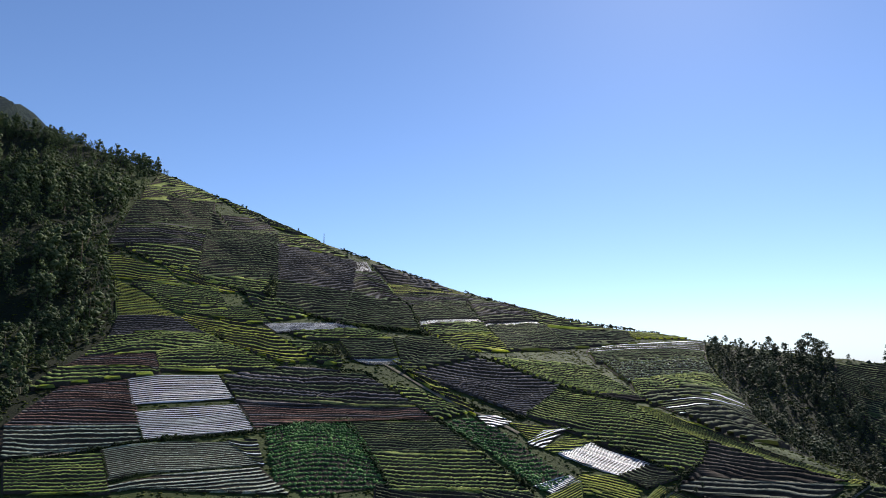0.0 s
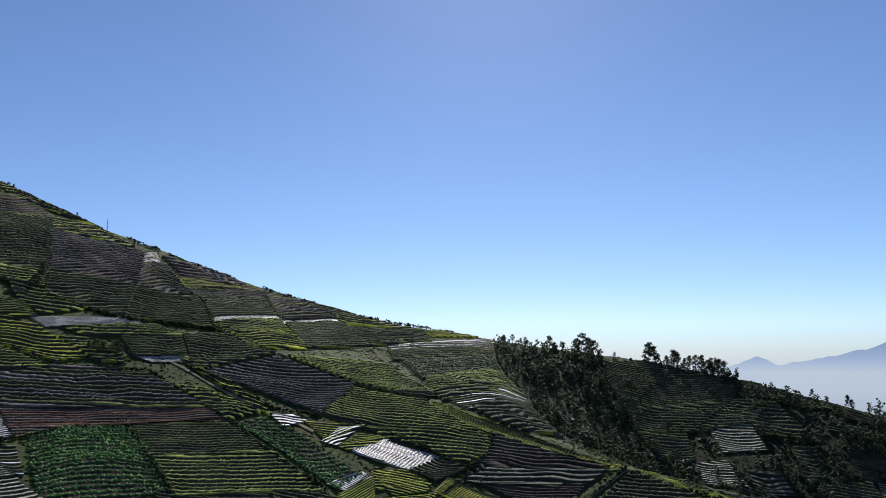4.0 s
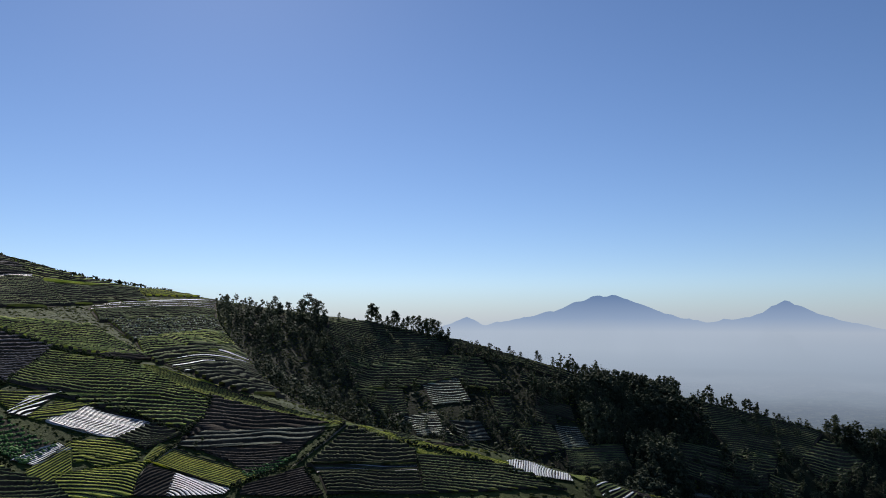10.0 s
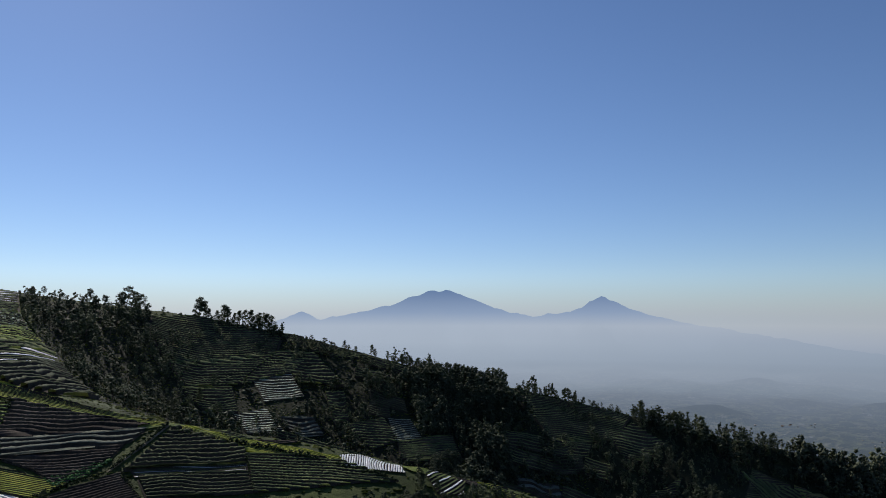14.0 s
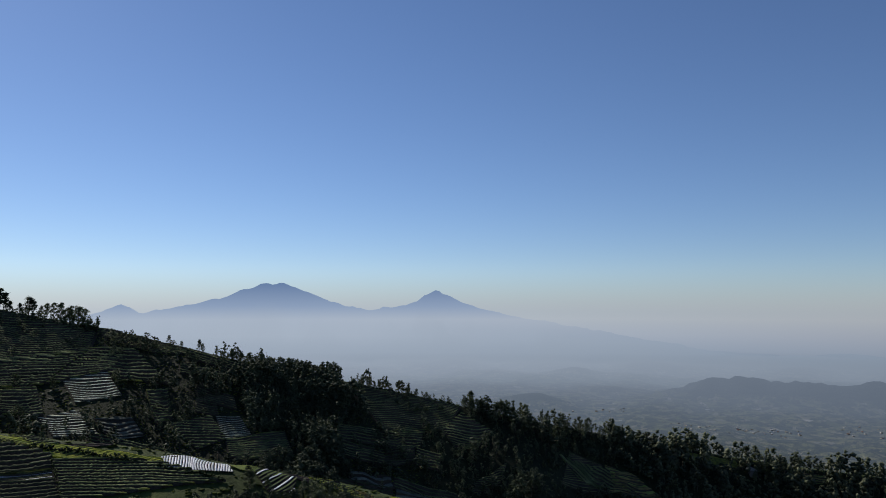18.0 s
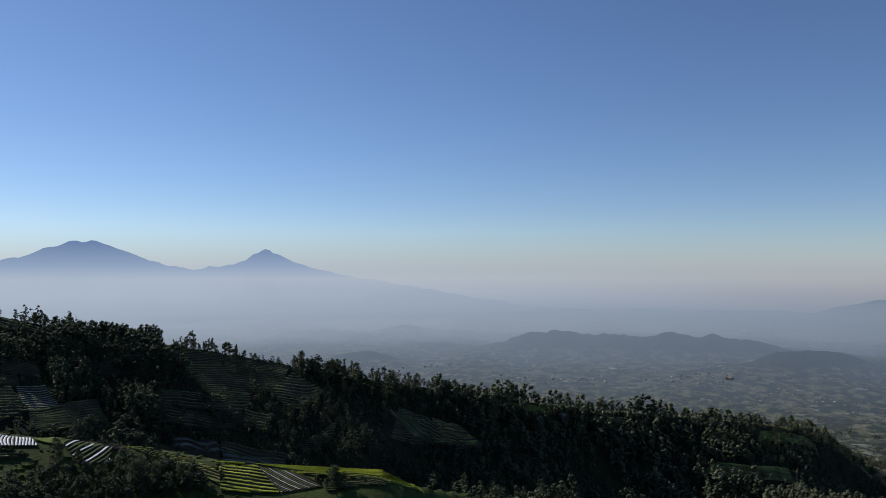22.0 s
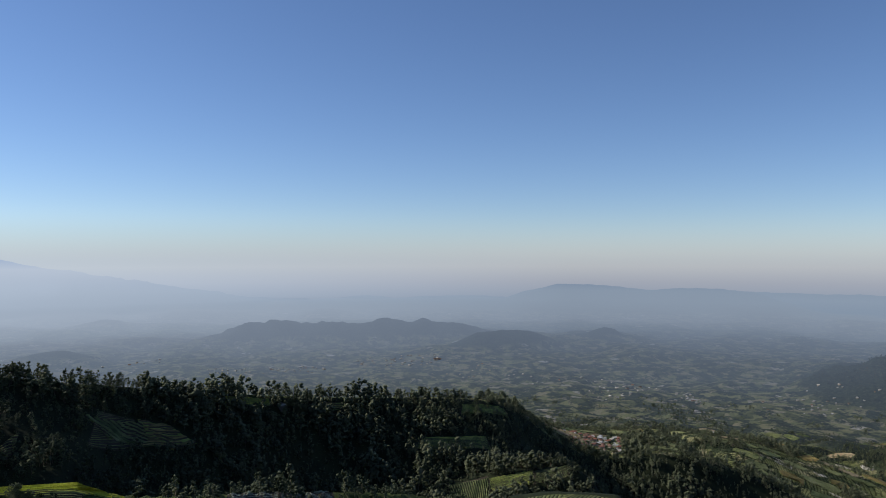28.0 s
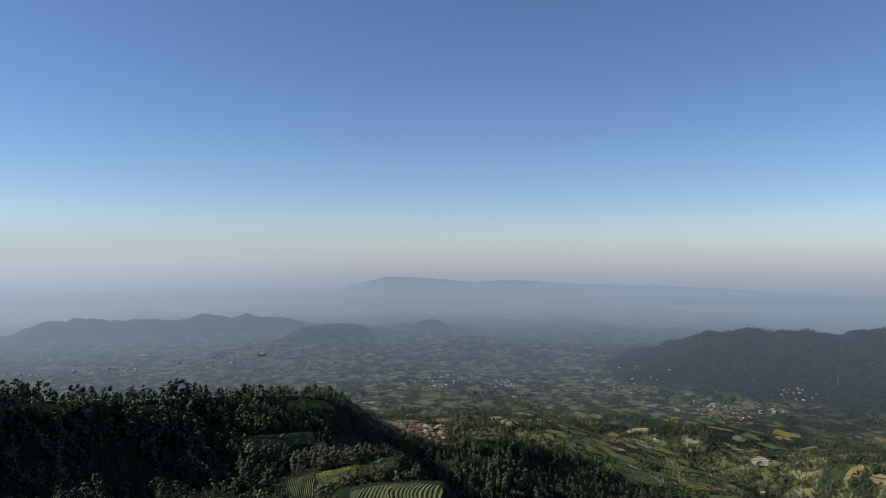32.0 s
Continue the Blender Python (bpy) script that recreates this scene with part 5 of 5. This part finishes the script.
# ---- woods ----
def wood_shape(n, m, g):
    """A tree of a wood, one unit tall: a lobed crown of n clumps with m leaf sprays over it, on a thin stem; some are rounded, some pointed."""
    slim, low, point = g.uniform(0.26, 0.42), g.uniform(0.12, 0.3), g.uniform(0, 1)
    turn = g.uniform(0, 6.28, 6)
    lobes = []
    for k in range(6):
        f = low + (0.92 - low) * (k + 0.5) / 6
        wide = slim * (math.sqrt(max(1 - ((f - 0.5) / 0.52) ** 2, 0.02)) * (1 - 0.45 * point * f))
        reach = wide * g.uniform(0.3, 0.6)
        lobes.append((reach * math.cos(turn[k]), reach * math.sin(turn[k]), f, wide * g.uniform(0.5, 0.75)))
    lobes = np.array(lobes)

    def spots(k, near, out):
        pick = lobes[np.arange(k) % 6]
        d = g.normal(size=(k, 3))
        d[:, 2] = np.abs(d[:, 2]) * np.where(g.uniform(0, 1, k) < 0.25, -1, 1)
        d /= np.linalg.norm(d, axis=1)[:, None]
        return pick[:, :3] + d * (pick[:, 3] * g.uniform(near, out, k))[:, None]
    V, F = clumps(spots(n, 0.1, 0.95), g.uniform(0.065, 0.11, n) * (1.0 if m > 30 else 1.35 if m else 2.0), 0.85)
    if m:
        v, f = sprays(spots(m, 0.85, 1.3), g.uniform(0.022, 0.045, m) * (1.0 if m > 30 else 1.4), g, (0, 0, 0.45))
        V, F = np.vstack([V, v]), np.vstack([F, f + len(V)])
    stem = np.array([(-0.02, -0.015, -0.1), (0.02, -0.015, -0.1), (0, 0.02, -0.1), (0, 0, 0.8)])
    sf = np.array([(0, 1, 3), (1, 2, 3), (2, 0, 3)]) + len(V)
    return np.vstack([V, stem]), np.vstack([F, sf]), np.concatenate([np.zeros(len(F), int), np.ones(3, int)])


WOOD_NEAR = [wood_shape(22, 72, tg) for _ in range(12)]
WOOD_MID = [wood_shape(14, 14, tg) for _ in range(12)]
WOOD_FAR = [wood_shape(5, 0, tg) for _ in range(8)]


def wood(name, label, xy, tall, shapes, seed, material=None, anywhere=False):
    """A wood too dense to count, as one mesh; it leaves the fields free."""
    g = np.random.default_rng(seed)
    free = np.ones(len(xy), bool)
    for poly in ([] if anywhere else FIELDS):
        free &= ~inside(xy[:, 0], xy[:, 1], poly, 0.06)
    xy = xy[free]
    zs = lay(xy[:, 0], xy[:, 1])
    swell = np.clip(1 + 0.5 * fbm(xy[:, 0], xy[:, 1], 38, 2, 61), 0.45, 1.6)
    V, F, I, n = [], [], [], 0
    for (x, y), z in zip(xy, zs):
        v, f, i = shapes[g.integers(len(shapes))]
        s = g.uniform(*tall) * swell[len(I)] * (0.6 if g.uniform() < 0.35 else 1.0)
        q = g.uniform(0, 6.283)
        c, d, w = math.cos(q) * s, math.sin(q) * s, g.uniform(0.7, 1.15)
        V.append(np.column_stack([(v[:, 0] * c - v[:, 1] * d) * w + x, (v[:, 0] * d + v[:, 1] * c) * w + y, v[:, 2] * s + z - 0.2]))
        F.append(f + n)
        I.append(i)
        n += len(v)
    me = fast_mesh(name, np.vstack(V), np.vstack(F), [material or M_LEAF, M_BARK], np.concatenate(I), True)
    return tagged(new(name, me), label, "woodland", kind="stuff")


def polar_spots(count, az0, az1, r0, r1, keep, seed):
    """Points scattered over a stretch of the plan where keep(bearing, share of the way to the ridge, distance, x, y) holds."""
    g = np.random.default_rng(seed)
    a = g.uniform(az0, az1, count)
    r = np.sqrt(g.uniform(r0 * r0, r1 * r1, count))
    x, y = r * np.sin(np.radians(a)), r * np.cos(np.radians(a))
    ok = keep(a, r / spread(a, RIDGE_AZ, RIDGE_R), r, x, y)
    return np.stack([x[ok], y[ok]], 1)


def patch_spots(count, seed, *corners):
    """Points scattered over a patch of the plan."""
    g = np.random.default_rng(seed)
    poly = np.array(corners)
    lo, hi = poly.min(0), poly.max(0)
    xy = g.uniform(lo, hi, (count, 2))
    return xy[inside(xy[:, 0], xy[:, 1], poly)]


# Ground that the villages keep free.
FIELDS += [np.array(q) for q in ([(1020, -350), (990, -430), (836, -368), (858, -310)],
                                    [(1619, -1489), (1393, -1509), (1322, -1405), (1428, -1361)],
                                    [(1447, -1558), (1384, -1611), (1325, -1523), (1387, -1503)],
                                    [(2190, -1134), (2020, -1158), (1897, -1068), (1935, -1021)],
                                    [(2095, -1367), (1791, -1436), (1689, -1333), (1779, -1181)],
                                    [(1509, -1734), (1411, -1773), (1375, -1684), (1438, -1653)],
                                    [(1909, -1391), (1799, -1517), (1734, -1483), (1748, -1293)],
                                    [(2161, -819), (2343, -1105), (2211, -1106), (1981, -804)],
                                    [(2068, -1488), (1813, -1610), (1760, -1562), (1994, -1435)])]

wood("woodland_west", "dense dark green wood on the steep hillside", patch_spots(3600, 11, (-446, 431), (-330, 514), (-283, 534), (-246, 552), (-221, 556), (-201, 465), (-185, 392), (-159, 347), (-145, 312), (-140, 272), (-137, 227), (-128, 197), (-216, 208)), (5, 13), WOOD_NEAR, 11, M_LEAF_WEST)
wood("woodland_west_crest", "dense dark trees along the crest of the steep hillside", patch_spots(560, 95, (-335, 512), (-283, 537), (-246, 555), (-222, 559), (-214, 540), (-246, 524), (-283, 508), (-340, 480)), (5, 10), WOOD_NEAR, 96, M_LEAF_WEST)
wood("woodland_ravine", "dark mixed wood in the ravine below the ridge", patch_spots(1500, 12, (178, 481), (241, 453), (232, 417), (221, 384), (222, 366), (203, 341), (127, 245), (120, 258), (119, 284), (139, 362), (161, 436)), (4, 10), WOOD_NEAR, 12)
wood("skyline_grove", "dense grove of dark trees on the crest of the spur", patch_spots(330, 91, (262, 432), (272, 424), (300, 390), (303, 384), (293, 380), (280, 398), (264, 420)), (4, 9), WOOD_NEAR, 92, None, True)
wood("field_bushes", "dense dark bushes at the foot of the green field", patch_spots(1500, 71, (126, 136), (138, 131), (146, 126), (154, 118), (160, 118), (163, 108), (162, 99), (159, 95), (141, 112), (126, 124)), (1.8, 4.2), WOOD_NEAR, 71)
wood("woodland_spur", "dark mixed wood covering the long descending spur", polar_spots(6500, 38, 80, 280, 640, lambda a, s, r, x, y: (s < np.interp(a, (44, 47), (0.9, 1.02))) & (s > 0.6) & (fbm(x, y, 45, 2, 77) > np.interp(a, (38, 42, 50, 58, 64, 70, 76), (0.25, 0.05, -0.4, -0.6, -0.5, -0.5, -1.0))), 13), (4, 10.5), WOOD_NEAR, 14)
wood("woodland_spur_end", "dense dark wood on the lower end of the spur", polar_spots(10500, 76, 116, 380, 1000, lambda a, s, r, x, y: (s < 1.02) & (s > 0.6) & (fbm(x, y, 45, 2, 77) > np.interp(a, (100, 106, 110), (-1.1, -1.0, -0.7))), 23), (7, 14), WOOD_MID, 24, M_LEAF_EAST)
wood("scrub_behind_ridge", "low trees on the far side of the spur", polar_spots(3000, 60, 125, 600, 1150, lambda a, s, r, x, y: (s > 1.02) & (s < 1.35) & (fbm(x, y, 60, 2, 41) > -0.1), 15), (6, 10), WOOD_FAR, 16)
wood("woodland_valley", "sunlit green wood on the valley slopes", polar_spots(19000, 103, 152, 560, 1450, lambda a, s, r, x, y: (s > 0.62) & ((s < 1.01) & (a < 133) | (gully(x, y) > 0.4) | (np.maximum(fbm(x, y, 120, 3, 52), fbm(x, y, 42, 2, 91) - 0.1) > np.interp(s, (0.98, 1.06, 1.2), (-0.2, 0.06, 0.16)))), 17), (6, 13), WOOD_MID, 18, M_LEAF_EAST)
wood("woodland_near_crest", "trees and bushes behind the lower crest fields", polar_spots(2600, 76, 105, 200, 480, lambda a, s, r, x, y: (r > 0.84 * spread(a, CREST_AZ, CREST_R)) & (r < 1.4 * spread(a, CREST_AZ, CREST_R)) & (fbm(x, y, 26, 2, 44) > -0.25), 81), (4, 8.5), WOOD_NEAR, 82)
wood("woodland_plain", "scattered dark woods and tree lines on the plain", polar_spots(21000, 62, 152, 1450, 2250, lambda a, s, r, x, y: np.maximum(fbm(x, y, 110, 4, 63), fbm(x, y, 40, 2, 93) - 0.15) > 0.14, 19), (5, 10), WOOD_FAR, 20)
wood("woodland_gully", "tall dark wood filling the gully of the spur", polar_spots(2600, 48.4, 57, 320, 500, lambda a, s, r, x, y: (s < 1.0) & (s > 0.66) & (np.abs(a - 52.6 - 1.5 * fbm(x, y, 40, 2, 27)) < 3.6), 57), (5, 10), WOOD_NEAR, 58)
# These far trees share the country material with its painted haze emission.
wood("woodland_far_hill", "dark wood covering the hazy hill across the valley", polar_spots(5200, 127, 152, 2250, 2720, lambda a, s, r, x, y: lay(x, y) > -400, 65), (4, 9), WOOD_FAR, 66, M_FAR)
wood("terrace_trees", "scattered trees standing between the shaded terraces", polar_spots(2000, 27, 64, 300, 520, lambda a, s, r, x, y: (s < 0.99) & (s > 0.62) & (fbm(x, y, 30, 2, 15) > -0.05), 51), (3, 8.5), WOOD_NEAR, 52, None, True)
wood("valley_trees", "single trees and bushes between the valley terraces", polar_spots(9000, 103, 152, 900, 1500, lambda a, s, r, x, y: (s > 1.0) & (fbm(x, y, 35, 2, 19) > -0.1), 53), (3, 8), WOOD_FAR, 54, M_LEAF_EAST)
wood("field_trees", "lone trees standing in the valley fields", polar_spots(900, 103, 152, 900, 1500, lambda a, s, r, x, y: s > 1.02, 55), (4, 8), WOOD_FAR, 56, M_LEAF, True)


# ---- rough grass and bushes on the banks between the fields ----
def verge(name, label, xy, size, seed, material, flat):
    g = np.random.default_rng(seed)
    free = np.ones(len(xy), bool)
    for poly in FIELDS:
        free &= ~inside(xy[:, 0], xy[:, 1], poly, 0.0)
    xy = xy[free]
    s = g.uniform(*size, len(xy)) * (1 + 0.5 * lattice(xy[:, 0] / 6, xy[:, 1] / 6, 4))
    V, F = clumps(np.column_stack([xy, lay(xy[:, 0], xy[:, 1]) + 0.05 * s]), s, flat)
    return tagged(new(name, fast_mesh(name, V, F, [material])), label, "undergrowth", kind="stuff")


M_VERGE = surface("rough_bank_grass", (0.0513, 0.0682, 0.0137), (0.096, 0.115, 0.0218), (0.167, 0.181, 0.0355), 0.15, 1.5, per="island", bump=0.0, leafy=0.45)
verge("bank_grass", "tufts of rough grass on the banks between fields", polar_spots(70000, -33, 62, 165, 600, lambda a, s, r, x, y: s < 1.01, 31), (0.4, 1.0), 32, M_VERGE, 0.3)
verge("spur_bushes", "dark bushes on the shaded slope of the spur", polar_spots(24000, 28, 112, 280, 950, lambda a, s, r, x, y: (s < 1.01) & (s > 0.6), 33), (0.5, 1.5), 34, M_LEAF, 0.7)


# ---- houses ----
def plain(name, colour, rough=0.8):
    return surface(name, tuple(c * 0.7 for c in colour), colour, tuple(min(c * 1.25, 0.9) for c in colour), 0.4, 3.0, rough=rough, per="object")


M_WALL = plain("whitewashed_wall", (0.18, 0.17, 0.155))
ROOFS = (plain("red_tile_roof", (0.16, 0.08, 0.062)), plain("brown_tile_roof", (0.13, 0.085, 0.065)), plain("zinc_roof", (0.28, 0.285, 0.30), 0.6), plain("white_sheet_roof", (0.34, 0.34, 0.34), 0.6))
WALL_MESH = fast_mesh("wall", np.array([(x, y, z) for z in (-1.5, 1) for x, y in ((-1, -1), (1, -1), (1, 1), (-1, 1))], float), np.array([(0, 1, 5, 4), (1, 2, 6, 5), (2, 3, 7, 6), (3, 0, 4, 7), (4, 5, 6, 7)]), [M_WALL])
WINDOW_MESH = fast_mesh("window", np.array([(x, -1.02, z) for x, z in ((-0.15, 0.1), (0.15, 0.1), (0.15, 0.7), (-0.15, 0.7))] + [(x, -0.97, z) for x, z in ((-0.15, 0.1), (0.15, 0.1), (0.15, 0.7), (-0.15, 0.7))]), np.array([(0, 1, 2, 3), (0, 4, 5, 1), (2, 6, 7, 3), (1, 5, 6, 2), (3, 7, 4, 0)]), [plain("dark_window", (0.03, 0.035, 0.04), 0.3)])


def roof_mesh(material):
    v = np.array([(-1.15, -1.2, 0.92), (1.15, -1.2, 0.92), (1.15, 1.2, 0.92), (-1.15, 1.2, 0.92), (-1.15, 0, 1.75), (1.15, 0, 1.75), (-1.15, -1.2, 1.02), (1.15, -1.2, 1.02), (1.15, 1.2, 1.02), (-1.15, 1.2, 1.02)])
    me = bpy.data.meshes.new("roof")
    me.from_pydata(v.tolist(), [], [(6, 7, 5, 4), (8, 9, 4, 5), (0, 1, 7, 6), (2, 3, 9, 8), (0, 3, 2, 1), (6, 4, 9, 3, 0), (7, 1, 2, 8, 5)])
    me.materials.append(material)
    return me


ROOF_MESHES = [roof_mesh(m) for m in ROOFS]
ROOF_WORDS = ("red tiled", "brown tiled", "grey zinc", "white sheet")


def house(x, y, half_long, half_wide, tall, turn, roof):
    h = tagged(new("house"), "small white house with a %s roof among trees" % ROOF_WORDS[roof], "house", "valley houses")
    h.matrix_basis = Matrix.Translation((x, y, z_at(x, y) + tall * 0.5)) @ Matrix.Rotation(turn, 4, "Z") @ Matrix.Diagonal((half_long, half_wide, tall, 1))
    part("wall", WALL_MESH, h)
    part("roof", ROOF_MESHES[roof], h)
    for dx in (-0.5, 0.5):
        part("window", WINDOW_MESH, h).location = (dx, 0, 0)
    return h


def village(count, size, mix, seed, *corners):
    g = np.random.default_rng(seed)
    poly = np.array(corners)
    done = []
    for _ in range(count * 8):
        p = g.uniform(poly.min(0), poly.max(0))
        if len(done) < count and inside(p[:1], p[1:], poly)[0] and all(np.hypot(*(p - q)) > size * 1.7 for q in done):
            done.append(p)
            s = size * g.uniform(0.55, 1.1)
            house(float(p[0]), float(p[1]), s * 0.6, s * 0.45, s * 0.32, g.uniform(0, 3.14), int(g.choice(4, p=mix)))


village(64, 5.6, (0.3, 0.3, 0.15, 0.25), 101, (1020, -350), (990, -430), (836, -368), (858, -310))
village(45, 6.5, (0.5, 0.22, 0.18, 0.1), 102, (1619, -1489), (1393, -1509), (1322, -1405), (1428, -1361))
village(12, 6.5, (0.08, 0.14, 0.33, 0.45), 103, (1447, -1558), (1384, -1611), (1325, -1523), (1387, -1503))
village(14, 7.0, (0.08, 0.14, 0.33, 0.45), 104, (2190, -1134), (2020, -1158), (1897, -1068), (1935, -1021))


def bearing(az, r):
    return r * math.sin(radians(az)), r * math.cos(radians(az))


# Small towns on the plain: houses, their size, bearings and distances.
for seed, count, size, az0, az1, r0, r1 in ((105, 18, 6.5, 80.6, 85.6, 2640, 2760), (106, 26, 6.5, 86.0, 90.4, 2700, 2840), (107, 44, 6.5, 92.4, 99.6, 2780, 2960), (113, 18, 6.0, 99.8, 106.0, 2560, 2800), (114, 8, 7.0, 73.5, 78.5, 2950, 3050), (115, 18, 5.5, 106.0, 115.0, 2250, 2600)):
    village(count, size, (0.05, 0.1, 0.4, 0.45), seed, bearing(az0, r0), bearing(az0, r1), bearing(az1, r1), bearing(az1, r0))

village(10, 6.0, (0.08, 0.14, 0.33, 0.45), 108, (2095, -1367), (1791, -1436), (1689, -1333), (1779, -1181))
village(14, 6.5, (0.5, 0.22, 0.18, 0.1), 109, (1509, -1734), (1411, -1773), (1375, -1684), (1438, -1653))
village(16, 5.5, (0.08, 0.14, 0.33, 0.45), 110, (1909, -1391), (1799, -1517), (1734, -1483), (1748, -1293))
village(20, 7.0, (0.08, 0.14, 0.33, 0.45), 111, (2161, -819), (2343, -1105), (2211, -1106), (1981, -804))
village(7, 6.0, (0.08, 0.14, 0.33, 0.45), 112, (2068, -1488), (1813, -1610), (1760, -1562), (1994, -1435))
house(*bearing(86.9, 642), 4, 3, 2.2, 0.5, 3)
house(1596, -923, 14, 5, 2.5, -2.10, 3)
house(773, -930, 4, 3, 2, -2.45, 2)
house(789, -867, 3, 2.5, 2, -2.40, 3)
house(894, -900, 2.6, 2, 1.7, -2.36, 3)
house(*bearing(99.2, 2830), 14, 5, 3, -1.72, 1)
house(1333, -848, 4, 3, 2, -2.14, 2)


# ---- masts ----
M_STEEL = surface("galvanised_steel", (0.16, 0.16, 0.17), (0.24, 0.24, 0.25), (0.32, 0.32, 0.33), 0.5, 4.0, rough=0.5, bump=0.0)


def mast(x, y, tall, wide, label):
    """A slender lattice mast: legs and cross braces."""
    m = tagged(new("lattice_mast"), label, "mast")
    m.location = (x, y, z_at(x, y) - 0.3)
    feet = [(wide * math.cos(q), wide * math.sin(q)) for q in (0.3, 2.394, 4.489)]
    for fx, fy in feet:
        part("leg", fast_mesh("leg", *limb_arrays((fx, fy, 0), (fx * 0.25, fy * 0.25, tall), 0.10, 0.07), [M_STEEL]), m)
    for k in range(8):
        z0, z1 = tall * k / 8, tall * (k + 1) / 8
        s0, s1 = 1 - 0.75 * k / 8, 1 - 0.75 * (k + 1) / 8
        for i in range(3):
            a, b = feet[i], feet[(i + 1) % 3]
            part("brace", fast_mesh("brace", *limb_arrays((a[0] * s0, a[1] * s0, z0), (b[0] * s1, b[1] * s1, z1), 0.06, 0.06, 4), [M_STEEL]), m)


mast(647.6, 24.9, 19.0, 0.5, "tall grey lattice mast standing among trees on the ridge")
mast(-96.0, 564.9, 9.0, 0.5, "thin grey pole mast on the hill crest")
mast(1399.5, -1827.6, 39.8, 2.5, "grey lattice pylon on the valley land")
